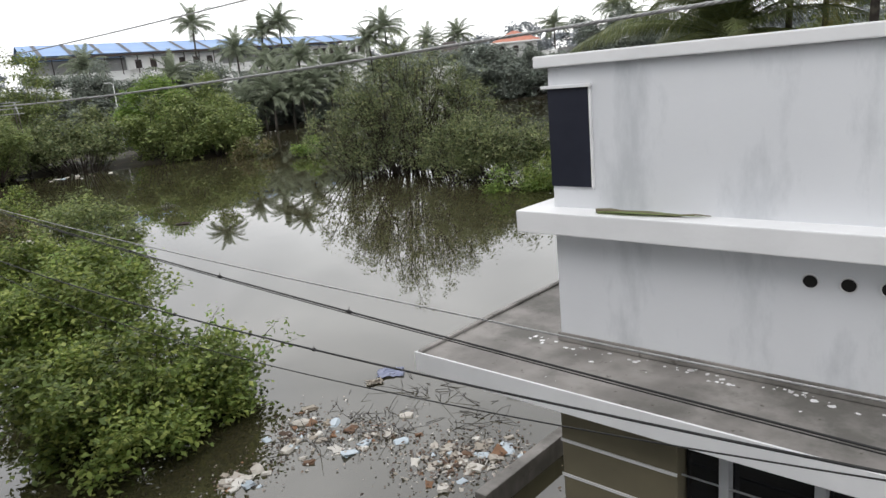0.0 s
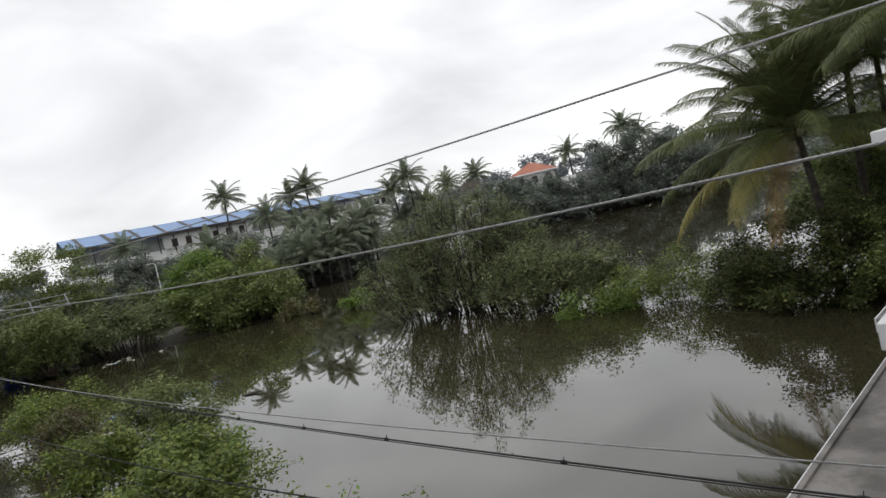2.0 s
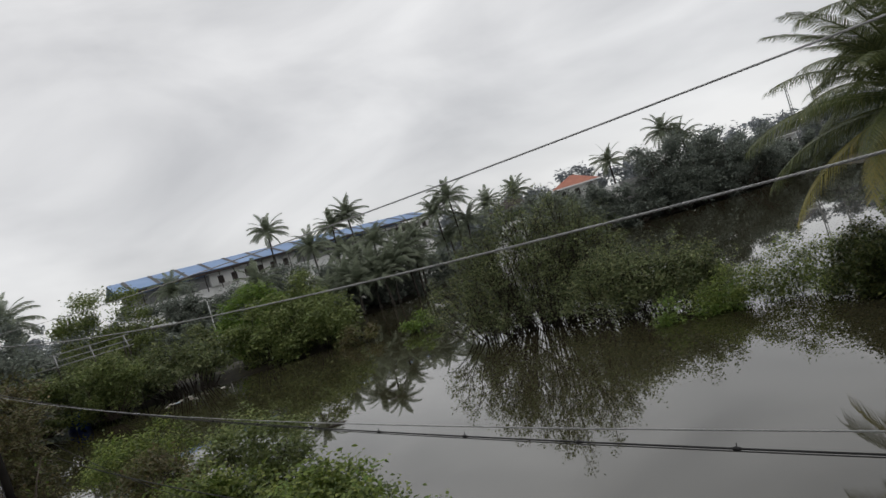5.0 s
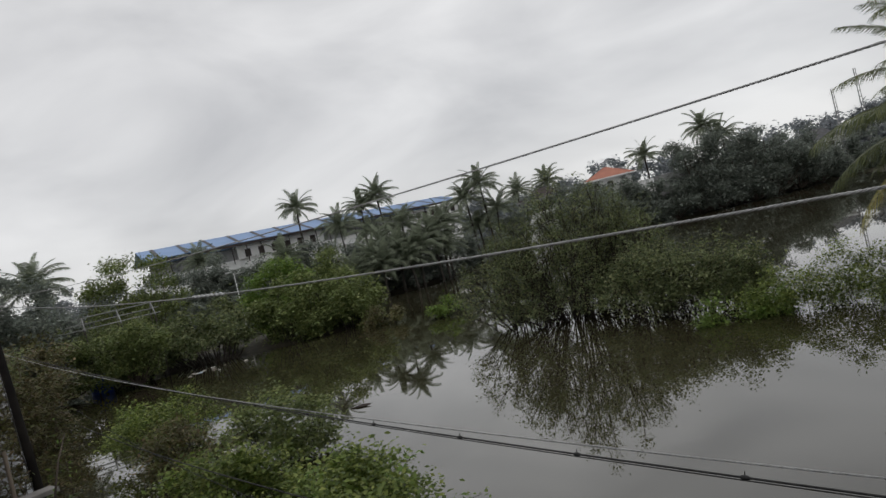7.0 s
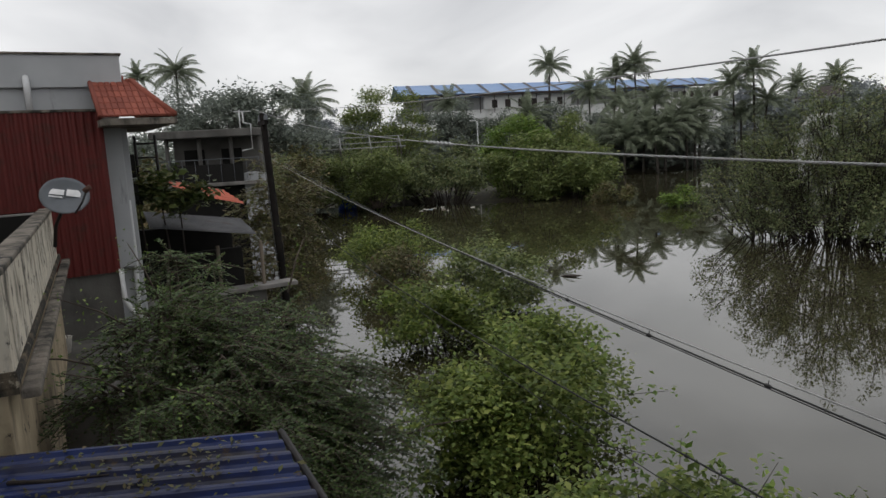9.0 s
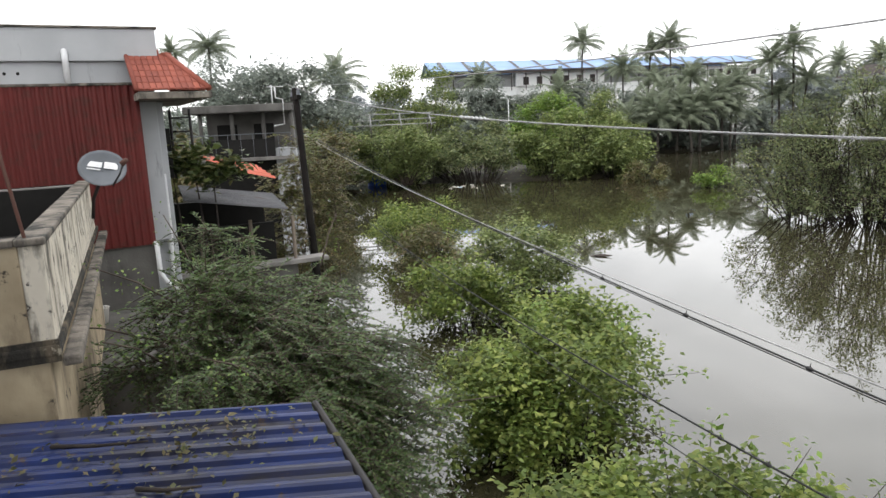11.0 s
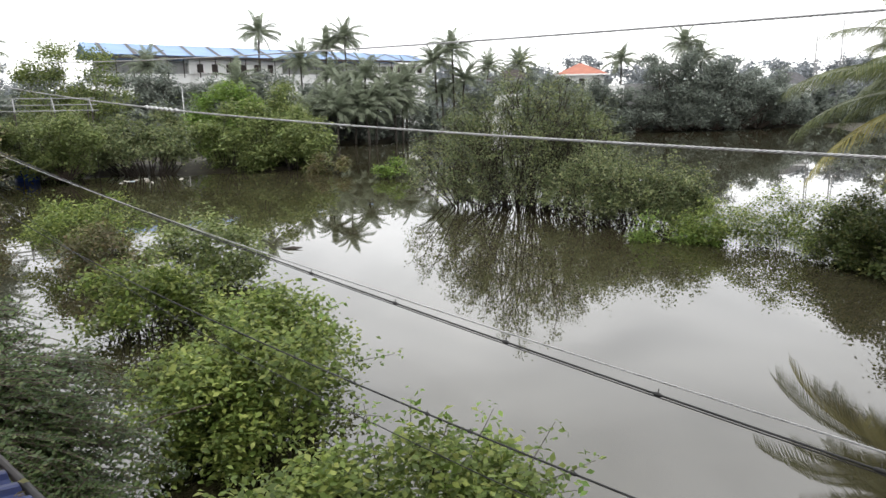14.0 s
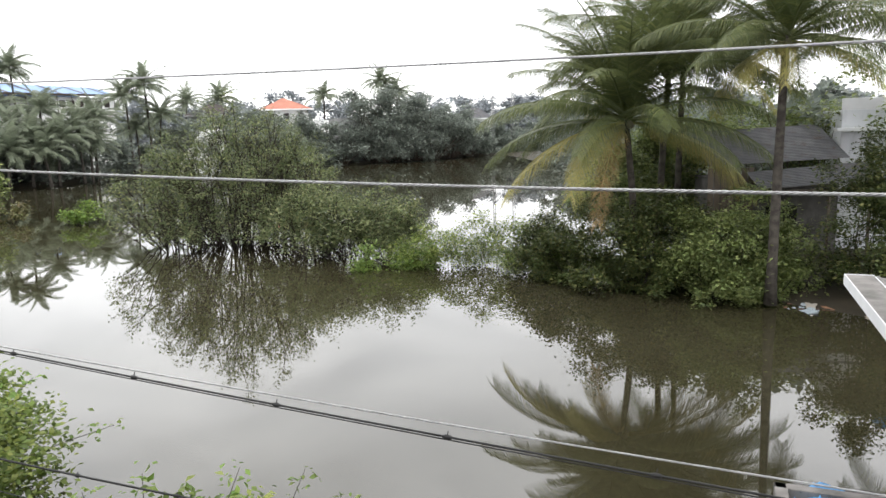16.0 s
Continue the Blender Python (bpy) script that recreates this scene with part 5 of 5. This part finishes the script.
bush("creeper_thicket", "brownish creeper thicket wound round the pole", "creeper", -11.2, 12.9,
     [(0, 0, 3.6, 0.9, 1.1, 1.8), (-0.5, 0.9, 4.6, 0.9, 1.0, 1.4), (-0.7, 0.2, 2.0, 0.8, 0.9, 1.2)], 1300, 11, 0.085, DRY_LEAF, 93, "", 22, 0.025, 0.25, 0.3, 0.3, z=0.3, bark=BARK, per_lump=8, feather=0.5)

# bank bushes beyond the channel
for k, (x, y, blobs, mat) in enumerate((
        (-36.5, 62.5, [(0, 0, 2.6, 4.4, 3.0, 2.6), (-4.5, 1, 2.6, 3.4, 3.0, 2.4)], MANGROVE),
        (-30.0, 67.0, [(0, 0, 3.2, 3.6, 3.0, 3.4), (2.0, -1, 2.2, 2.6, 2.4, 2.2)], BANK_LEAF),
        (-25.2, 69.0, [(0, 0, 3.0, 3.4, 3.0, 3.2), (2.2, -1.0, 2.0, 2.0, 2.0, 2.0)], BANK_LEAF),
        (-33.0, 72.0, [(0, 0, 4.0, 4.0, 3.0, 4.0)], BRIGHT_LEAF),
        (-44.0, 60.0, [(0, 0, 2.6, 3.6, 3.0, 2.8)], MANGROVE),
        (-27.5, 74.0, [(0, 0, 3.6, 3.2, 2.6, 4.0)], BANK_LEAF))):
    bush("bank_bush", "dense rounded green bush on the far bank", "bush", x, y, blobs, 900, 12, 0.36, mat, 100 + k, "bank bushes", 60, 0.06, 0.45, 0.6, 0.5)
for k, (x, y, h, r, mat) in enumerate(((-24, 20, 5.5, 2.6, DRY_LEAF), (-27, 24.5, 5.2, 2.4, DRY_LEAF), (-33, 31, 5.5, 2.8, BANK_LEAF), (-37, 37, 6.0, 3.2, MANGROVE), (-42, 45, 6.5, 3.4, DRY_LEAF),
                                       (-47, 55, 6.2, 3.4, BANK_LEAF), (-39.8, 55.0, 5.4, 2.8, BANK_LEAF), (-48.2, 45.3, 12.8, 4.0, FAR_HAZE_LEAF), (-44.6, 48, 12.3, 3.4, FAR_HAZE_LEAF), (-52, 47, 12.4, 4.2, FAR_HAZE_LEAF), (-54.7, 77.6, 13.8, 5.0, BANK_LEAF))):
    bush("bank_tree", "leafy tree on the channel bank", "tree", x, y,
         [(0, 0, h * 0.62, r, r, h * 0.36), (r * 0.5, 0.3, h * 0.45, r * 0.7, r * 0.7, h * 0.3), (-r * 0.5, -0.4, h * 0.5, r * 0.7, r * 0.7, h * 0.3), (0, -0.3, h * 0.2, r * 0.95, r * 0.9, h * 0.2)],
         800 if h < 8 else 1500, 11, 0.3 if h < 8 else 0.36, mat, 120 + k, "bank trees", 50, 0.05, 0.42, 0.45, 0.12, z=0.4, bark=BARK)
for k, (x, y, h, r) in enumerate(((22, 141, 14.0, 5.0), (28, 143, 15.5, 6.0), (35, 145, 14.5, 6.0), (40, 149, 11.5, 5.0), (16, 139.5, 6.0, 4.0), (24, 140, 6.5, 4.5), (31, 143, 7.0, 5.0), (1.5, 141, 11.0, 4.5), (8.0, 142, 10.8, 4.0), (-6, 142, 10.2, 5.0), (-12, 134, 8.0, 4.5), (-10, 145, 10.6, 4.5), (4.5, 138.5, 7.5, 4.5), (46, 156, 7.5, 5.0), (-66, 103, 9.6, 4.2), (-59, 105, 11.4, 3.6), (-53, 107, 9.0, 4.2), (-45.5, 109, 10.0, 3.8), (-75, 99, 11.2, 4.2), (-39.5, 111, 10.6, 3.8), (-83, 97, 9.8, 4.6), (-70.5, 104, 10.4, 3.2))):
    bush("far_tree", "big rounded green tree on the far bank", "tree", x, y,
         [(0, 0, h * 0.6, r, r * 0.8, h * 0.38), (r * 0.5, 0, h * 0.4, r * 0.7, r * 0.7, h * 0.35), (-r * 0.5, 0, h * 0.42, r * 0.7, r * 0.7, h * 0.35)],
         1000, 12, 0.5, FAR_HAZE_LEAF, 140 + k, "far trees", 30, 0.12, 0.6, 0.55, 0.15, z=0.3, bark=BARK)


def far_woods():
    """Trees along the far banks, too many to count."""
    rng = np.random.default_rng(5)
    blobs = []
    for _ in range(400):
        x = rng.uniform(-110, 95)
        y = np.interp(x, [-110, -45, -30, -16, 20, 34, 52, 95], [98, 101.5, 105.5, 129, 140, 150, 160, 160]) + rng.uniform(0, 9) ** 1.25
        h = rng.uniform(3.5, 8.0)
        blobs.append((x, y, h * 0.5, rng.uniform(2, 4.2), 2.5, h * 0.55))
    for _ in range(110):
        y = rng.uniform(29, 125)
        x = np.interp(y, [24, 30, 60, 90, 160], [24, 24, 33, 41, 56]) + rng.uniform(1.5, 22)
        h = rng.uniform(4, 9)
        blobs.append((x, y, h * 0.5, rng.uniform(2, 4), 3, h * 0.55))
    for _ in range(60):
        y = rng.uniform(10, 100)
        x = -0.83 * y - 25 - rng.uniform(0, 50)
        h = rng.uniform(6, 11)
        blobs.append((x, y, h * 0.5, rng.uniform(3, 5), 3, h * 0.55))
    tips = lumps(rng, blobs, 40000, 0.7)
    ob = cloud_mesh("far_woods", leaf_cloud(rng, tips, np.full(len(tips), 1.0), 9, 0.62, 0.5), FAR_HAZE_LEAF)
    tagged(ob, "dark green wooded banks and distant trees", "trees", kind="stuff")


far_woods()


def skyline_trees():
    """The tree line beyond the far banks."""
    rng = np.random.default_rng(15)
    blobs = []
    for _ in range(560):
        x = rng.uniform(-190, 240)
        y = rng.uniform(178, 240) if x > -40 else rng.uniform(172, 215)
        h = rng.uniform(11, 18)
        blobs.append((x, y, h * 0.45, rng.uniform(4, 8), 4, h * 0.5))
    tips = lumps(rng, blobs, 30000, 0.7, 16)
    ob = cloud_mesh("skyline_trees", leaf_cloud(rng, tips, np.full(len(tips), 1.0), 8, 1.1, 0.9), SKYLINE_HAZE_LEAF)
    tagged(ob, "distant line of green trees on the horizon", "trees", kind="stuff")


skyline_trees()


# ---- far buildings ----
def factory():
    a, b = Vector((-78.7, 117.0, 0)), Vector((-28.0, 161.0, 0))
    d = (b - a)
    length = d.length
    ang = math.degrees(math.atan2(d.y, d.x))
    t = thing("factory_building", "long white factory with pale blue sheet roof", "factory", pose(a.x, a.y, 0, 0, 0, ang) @ Matrix.Diagonal((1, 1, 1.085, 1)))
    box("wall", 0, length, 0, 16, 0, 11.2, FAR_WHITE, t, "white two-storey wall", 0.05)
    raw("roof", [(-1, -2.0, 14.2), (length + 1, -2.0, 13.6), (length + 1, 8, 15.7), (-1, 8, 16.6), (-1, 18, 14.2), (length + 1, 18, 13.6)], [(0, 1, 2, 3), (3, 2, 5, 4)], FAR_BLUE, t, "pale blue sheet roof")
    box("roof_edge", -1, length + 1, -2.05, -1.95, 13.5, 13.9, FAR_DARK, t, "dark eave line", 0)
    box("upper_block", 16, 34, -0.5, 8, 11.2, 13.6, FAR_WHITE, t, "white upper storey", 0.05)
    box("upper_block", length - 14, length, -0.5, 8, 10.5, 13.4, FAR_WHITE, t, "white upper storey", 0.05)
    for k in range(24):
        x = 0.6 + (length - 1.2) * k / 23
        tube("roof_post", [(x, -1.5, 10.5), (x, -1.5, 13.8)], 0.09, FAR_DARK, t, sides=6)
    for k in range(14):
        s = -1 + (length + 2) * (k + 0.5) / 14
        raw("roof_seam", [(s, -1.95, 14.22 - 0.6 * k / 14), (s + 0.7, -1.95, 14.22 - 0.6 * k / 14), (s + 0.7, 7.9, 16.60 - 0.9 * k / 14), (s, 7.9, 16.60 - 0.9 * k / 14)], [(0, 1, 2, 3)], GREY_SHEET, t, "grey translucent roof strip")
    box("loggia_shade_sheet", 0, length, 0.5, 0.7, 11.2, 13.4, FAR_GREY, t, "grey sheet standing in for shade in the upper gallery", 0)
    for k in range(6):
        x = 17.5 + 2.7 * k
        w = box("window", x, x + 1.1, -0.58, -0.5, 11.4, 12.8, FAR_DARK, t, "dark window", 0)
    for k in range(7):
        x = length - 13 + 1.8 * k
        box("window", x, x + 1.1, -0.58, -0.5, 11.6, 12.8, FAR_DARK, t, "dark window", 0)
    for k in range(8):
        x = 1.5 + 5.6 * k
        box("window", x, x + 1.6, -0.06, 0.0, 5.5, 7.2, FAR_DARK, t, "dark window", 0)
    for z in (9.6, 7.6):
        box("cornice", 0, length, -0.5, 0.0, z, z + 0.25, FAR_WHITE, t, "white cornice", 0.02)


factory()


def hip_house(name, label, x, y, turn, w, d, wall_h, roof_h, wall_mat, roof_mat, over=0.8, windows=3):
    t = thing(name, label, "house", pose(x, y, 0.3, 0, 0, turn))
    box("wall", -w / 2, w / 2, -d / 2, d / 2, -0.6, wall_h, wall_mat, t, "", 0.03)
    a, b = w / 2 + over, d / 2 + over
    r = max(0.3, a - b)
    raw("roof", [(-a, -b, wall_h), (a, -b, wall_h), (a, b, wall_h), (-a, b, wall_h), (-r, 0, wall_h + roof_h), (r, 0, wall_h + roof_h)],
        [(0, 1, 5, 4), (1, 2, 5), (2, 3, 4, 5), (3, 0, 4), (3, 2, 1, 0)], roof_mat, t, "sloping tiled roof")
    box("eave", -a, a, -b - 0.05, -b, wall_h - 0.25, wall_h + 0.02, wall_mat, t, "pale eave board", 0)
    for k in range(windows):
        cx = -w / 2 + w * (k + 0.5) / windows
        box("window", cx - 0.5, cx + 0.5, -d / 2 - 0.05, -d / 2, wall_h - 2.0, wall_h - 0.8, FAR_DARK, t, "dark window", 0)
    return t


hip_house("red_roofed_house", "white house with red hipped roof on far bank", 5.6, 147, 4, 8.4, 8, 10.7, 2.2, FAR_WHITE, HAZED_CLAY)
hip_house("dark_roofed_house", "house with dark tiled roof behind trees", -8.0, 152, 0, 9, 7, 10.0, 2.2, FAR_GREY, FAR_DARK)
hip_house("pale_house", "pale house with grey roof beside distant channel", 52, 172, -20, 9, 6, 8.4, 2.6, FAR_WHITE, GREY_SHEET)
hip_house("pale_house", "small white house at distant water edge", 45, 168, -20, 6, 5, 4.6, 1.8, FAR_WHITE, FAR_GREY)


def bank_wall():
    t = thing("boundary_wall", "white and grey boundary wall on far bank", "wall", pose(10.4, 144, 0, 0, 0, 1))
    box("white_wall", 0, 3.6, 0, 0.3, 0, 8.8, FAR_WHITE, t, "white panel", 0.02)
    box("grey_wall", 3.6, 10.5, 0.1, 0.4, 0, 9.0, FAR_GREY, t, "grey block panel", 0.02)
    box("white_band", -10.5, 0, 0.0, 0.3, 5.4, 6.8, FAR_WHITE, t, "white low wall", 0.02)


bank_wall()
for dx, h in ((55.0, 18.5), (60.0, 21.5)):
    tw = thing("radio_mast", "thin grey lattice mast far away", "mast", pose(dx, 165, 0))
    for sx, sy in ((-0.4, -0.4), (0.4, -0.4), (0, 0.4)):
        tube("leg", [(sx, sy, 0), (sx * 0.5, sy * 0.5, h)], 0.08, FAR_GREY, tw, sides=5)
    for k in range(16):
        z = h * (k + 1) / 17
        f = 1 - 0.5 * z / h
        tube("brace", [(-0.4 * f, -0.4 * f, z), (0.4 * f, -0.4 * f, z + 0.5)], 0.05, FAR_GREY, tw, sides=4)


def lamp_post():
    t = thing("street_lamp", "thin white street lamp among bank trees", "street lamp", pose(-44.5, 84, 0.4))
    tube("post", [(0, 0, 0), (0, 0, 8.2)], [0.08, 0.05], PVC, t)
    tube("arm", [(0, 0, 8.1), (-0.3, 0, 8.4), (-0.7, 0, 8.4)], 0.04, PVC, t)
    box("lamp_head", -1.1, -0.6, -0.12, 0.12, 8.32, 8.44, PVC, t, "", 0.03)


lamp_post()


# ---- shed under the palms ----
def shed():
    m = pose(22.0, 27.2, 0.4, 0, 0, -18)
    t = thing("tin_shed", "ramshackle shed with rusty sheet roofs under palms", "shed", m)
    box("wall", -2.6, 2.6, 0.0, 3.0, -0.4, 3.4, DARK_CEMENT, t, "dark plastered wall", 0.02)
    sheet("upper_roof", 5.8, 3.4, 0.15, 0.03, GREY_SHEET, t, "grey corrugated roof", Matrix.Translation((-2.9, -0.2, 4.0)) @ pose(0, 0, 0, 24, -2, 0))
    sheet("lower_roof", 5.0, 1.7, 0.15, 0.03, GREY_SHEET, t, "grey corrugated roof", Matrix.Translation((-1.4, -2.0, 3.1)) @ pose(0, 0, 0, 20, -4, 0))
    box("doorway", -0.4, 0.9, -0.03, 0.0, 0.2, 2.2, SHADOW_BLACK, t, "dark doorway", 0)
    box("beam", -2.8, 3.0, -1.9, -1.75, 2.9, 3.05, WOOD, t, "weathered timber beam", 0.01)
    for k in range(7):
        box("plank", -3.0 + 0.28 * k, -2.76 + 0.28 * k, -0.35, -0.31, 1.6, 3.9, WOOD, t, "", 0.004)
    for x in (-2.6, -0.6, 1.4, 3.0):
        tube("post", [(x, -1.8, -0.3), (x, -1.8, 3.1)], 0.06, WOOD, t)


shed()


def side_house():
    m = pose(27.0, 26.0, 0.4, 0, 0, -30)
    t = thing("white_flat_house", "white house with blue post and flat roof behind shed", "house", m)
    box("wall", -2.2, 4.0, 0, 4.0, -0.4, 6.2, WHITE_WALL, t, "", 0.02)
    box("ledge", -2.5, 4.2, -0.5, 0.0, 5.3, 5.45, WHITE_TRIM, t, "", 0.01)
    box("parapet", -2.2, 4.0, -0.02, 0.2, 6.2, 6.7, WHITE_TRIM, t, "", 0.01)
    box("blue_tank", 0.2, 1.4, 0.4, 1.4, 6.7, 7.6, TARP, t, "blue water tank", 0.06)
    tube("post", [(-0.2, -0.6, 0), (-0.2, -0.6, 6.4)], 0.09, TARP, t, "blue painted post")


side_house()


# ---- floating rubbish ----
def trash_meshes():
    out = []
    rng = np.random.default_rng(9)
    for kind in range(5):
        bm = bmesh.new()
        if kind < 3:
            add_box(bm, -0.5, 0.5, -0.35, 0.35, -0.12, 0.16)
            bmesh.ops.subdivide_edges(bm, edges=bm.edges[:], cuts=1)
            for v in bm.verts:
                v.co += Vector(rng.normal(size=3) * (0.09, 0.08, 0.05))
        elif kind == 3:
            bmesh.ops.create_cone(bm, cap_ends=True, segments=8, radius1=0.16, radius2=0.14, depth=0.8, matrix=pose(0, 0, 0.05, 0, 90, 0))
            bmesh.ops.create_cone(bm, cap_ends=True, segments=8, radius1=0.13, radius2=0.05, depth=0.22, matrix=pose(0.5, 0, 0.05, 0, 90, 0))
        else:
            bmesh.ops.create_cone(bm, cap_ends=True, segments=5, radius1=0.035, radius2=0.02, depth=2.2, matrix=pose(0, 0, 0.04, 0, 88, 0))
        out.append(bm)
    return out


TRASH = []
for k, bm in enumerate(trash_meshes()):
    for mat in (TRASH_WHITE, TRASH_BROWN, BOTTLE):
        me = bpy.data.meshes.new("rubbish")
        bm.to_mesh(me)
        me.materials.append(mat)
        TRASH.append(me)
    bm.free()
LABELS = ["floating piece of dirty white packaging", "soaked brown lump of floating rubbish", "pale plastic piece floating on water"]
rng = random.Random(77)
AREAS = [(2.1, 8.6, 0.5, 0.7, 50), (3.5, 8.5, 0.6, 0.55, 34), (4.9, 7.6, 0.7, 0.65, 80), (5.6, 7.9, 0.5, 0.5, 30), (1.6, 7.2, 0.5, 0.4, 14),
         (-12.3, 19.2, 0.9, 0.5, 12), (18.2, 20.6, 0.9, 0.7, 22), (19.2, 18.2, 0.7, 0.7, 14), (-34, 57, 2.5, 1.6, 22), (9.2, 9.6, 0.5, 0.4, 8)]
for cx, cy, sx, sy, n in AREAS:
    for _ in range(n):
        kind, col = rng.choice((0, 0, 1, 1, 2, 2, 3, 4)), rng.choice((0, 0, 0, 0, 0, 1, 1, 2))
        if kind == 4:
            col = 1
        ob = new("rubbish", TRASH[kind * 3 + col])
        s = rng.choice((0.06, 0.08, 0.11, 0.15, 0.23)) * rng.uniform(0.8, 1.25) * (1.8 if cy > 15 else 1.0)
        ob.matrix_world = pose(rng.gauss(cx, sx * 0.6), rng.gauss(cy, sy * 0.6), 0.0, rng.uniform(-12, 12), rng.uniform(-12, 12), rng.uniform(0, 360)) @ Matrix.Diagonal((s, s, s * 0.7, 1))
        tagged(ob, LABELS[col], "rubbish", "floating rubbish")
rng2 = np.random.default_rng(41)
bits = []
for cx, cy, sx, sy, n in AREAS[:5]:
    c = np.c_[rng2.normal(cx, sx * 0.75, n * 9), rng2.normal(cy, sy * 0.75, n * 9), rng2.uniform(0.0, 0.03, n * 9)]
    bits.append(leaf_cloud(rng2, c, np.full(len(c), 1.0), 1, 0.055, 0.02, long=1.4))
scraps = cloud_mesh("rubbish_scraps", np.concatenate(bits), SCRAP)
tagged(scraps, "countless small scraps of floating rubbish", "rubbish", kind="stuff")
for k in range(5):
    c = ((3.0, 9.2), (4.2, 10.2), (3.8, 8.6), (2.4, 8.4), (5.2, 9.0))[k]
    r = np.random.default_rng(300 + k)
    t = thing("driftwood_twigs", "dark tangle of dead twigs in water", "twigs", pose(c[0], c[1], 0), "twig tangles")
    runs = []
    for _ in range(26):
        a = r.normal(size=3) * (0.3, 0.25, 0.02)
        b = a + r.normal(size=3) * (0.3, 0.3, 0.10) + (0, 0, 0.10)
        runs.append(([a, (a + b) / 2 + r.normal(size=3) * 0.04, b], [0.008, 0.006, 0.003]))
    tagged(joined_tubes("twig_tangle", runs, TWIG, t, sides=4), kind="stuff")
floater = raw("floating_branch", [(-0.5, 0, 0.0), (-0.1, -0.12, 0.05), (0.45, -0.05, 0.03), (0.6, 0.06, 0.08), (0.05, 0.10, 0.10), (0, 0, -0.05)], [(0, 1, 4), (1, 2, 4), (2, 3, 4), (0, 4, 5), (4, 3, 5), (1, 0, 5), (2, 1, 5), (3, 2, 5)], TWIG)
floater.matrix_world = pose(-10.63, 30.1, 0)
tagged(floater, "dark piece of driftwood floating on still water", "driftwood")
rumpled("blue_tarpaulin", "crumpled light blue tarpaulin on rubbish by wall", "tarpaulin", 9.0, 9.9, 0.25, 0.9, 0.7, TARP, 3, 20, 0.06)
rumpled("refuse_mound", "wet brown rubbish heap behind low wall", "rubbish heap", 9.4, 9.0, 0.14, 2.2, 2.0, MUD, 5, 40, 0.09)
rumpled("white_sack", "white plastic sack snagged on green bush", "sack", -10.4, 19.2, 1.75, 0.5, 0.22, TRASH_WHITE, 8, 30, 0.08)


def bucket():
    t = thing("plastic_bucket", "dirty white plastic bucket on cement terrace", "bucket", pose(-8.79, 6.35, 3.56))
    verts, faces, seg = [], [], 18
    for r, z in ((0.10, 0.0), (0.135, 0.22), (0.145, 0.23), (0.13, 0.22), (0.095, 0.02)):
        verts += [(r * math.cos(6.2832 * s / seg), r * math.sin(6.2832 * s / seg), z) for s in range(seg)]
    for k in range(4):
        for s in range(seg):
            a, b = k * seg + s, k * seg + (s + 1) % seg
            faces.append((a, b, b + seg, a + seg))
    faces.append(tuple(range(4 * seg, 5 * seg)))
    faces.append(tuple(range(seg))[::-1])
    raw("pail", verts, faces, TRASH_WHITE, t, smooth=True)
    tube("handle", [(0.14 * math.cos(a), 0.05 * math.sin(a), 0.22 + 0.05 * math.sin(a)) for a in (0, 0.6, 1.2, 1.8, 2.5, 3.14)], 0.005, BLACK_METAL, t, "thin wire handle", 5)


bucket()
rumpled("blue_plastic_bag", "faded blue plastic bag floating half sunk", "plastic bag", 3.3, 11.1, 0.03, 0.55, 0.45, FADED_BLUE, 12, 10, 0.012)
rumpled("white_plastic_bag", "white plastic bag floating half sunk", "plastic bag", 3.05, 10.65, 0.03, 0.3, 0.2, TRASH_WHITE, 13, 30, 0.015)


def far_frame_roof():
    t = thing("roof_frame", "bare steel roof frame among bank trees", "roof frame", pose(-44.5, 58.0, -0.3, 0, 0, 42))
    for x in (-4.5, -1.5, 1.5, 4.5):
        for y in (-1.5, 1.5):
            tube("post", [(x, y, 0), (x, y, 6.4)], 0.05, FAR_DARK, t, sides=6)
        tube("rafter", [(x, -1.9, 6.2), (x, 0, 7.4), (x, 1.9, 6.2)], 0.06, FAR_GREY, t, sides=6)
    for y, z in ((-1.7, 6.35), (-0.9, 6.85), (0, 7.42), (0.9, 6.85), (1.7, 6.35)):
        tube("purlin", [(-5, y, z), (5, y, z)], 0.05, FAR_GREY, t, sides=6)


far_frame_roof()


def blue_drum():
    t = thing("water_drum", "blue plastic water drum on rubbish-strewn bank", "drum", pose(-45.6, 57.5, -0.3))
    tube("barrel", [(0, 0, 0), (0, 0, 0.1), (0, 0, 1.0), (0, 0, 1.9), (0, 0, 2.0)], [0.85, 0.95, 1.0, 0.95, 0.8], BLUE_PLASTIC, t, sides=16)


blue_drum()


def far_stairs():
    t = thing("concrete_ramp", "pale concrete ramp with rail on far bank", "ramp", pose(-14.0, 131, 0, 0, 0, 5))
    raw("ramp", [(0, 0, 1.0), (4.5, 0, 6.6), (4.5, 2, 6.6), (0, 2, 1.0), (0, 0, -0.5), (4.5, 0, -0.5), (4.5, 2, -0.5), (0, 2, -0.5)],
        [(0, 1, 2, 3), (4, 5, 1, 0), (5, 6, 2, 1), (7, 4, 0, 3), (6, 7, 3, 2)], FAR_WHITE, t)
    for k in range(7):
        tube("baluster", [(0.7 * k, 0.05, 1.0 + 0.87 * k), (0.7 * k, 0.05, 2.0 + 0.87 * k)], 0.05, FAR_GREY, t, sides=5)
    tube("handrail", [(0, 0.05, 2.0), (4.5, 0.05, 7.6)], 0.06, FAR_GREY, t, sides=6)
    box("house_block", 4.5, 9.0, 0.5, 4.0, -0.5, 7.4, FAR_WHITE, t, "pale wall", 0.02)


far_stairs()
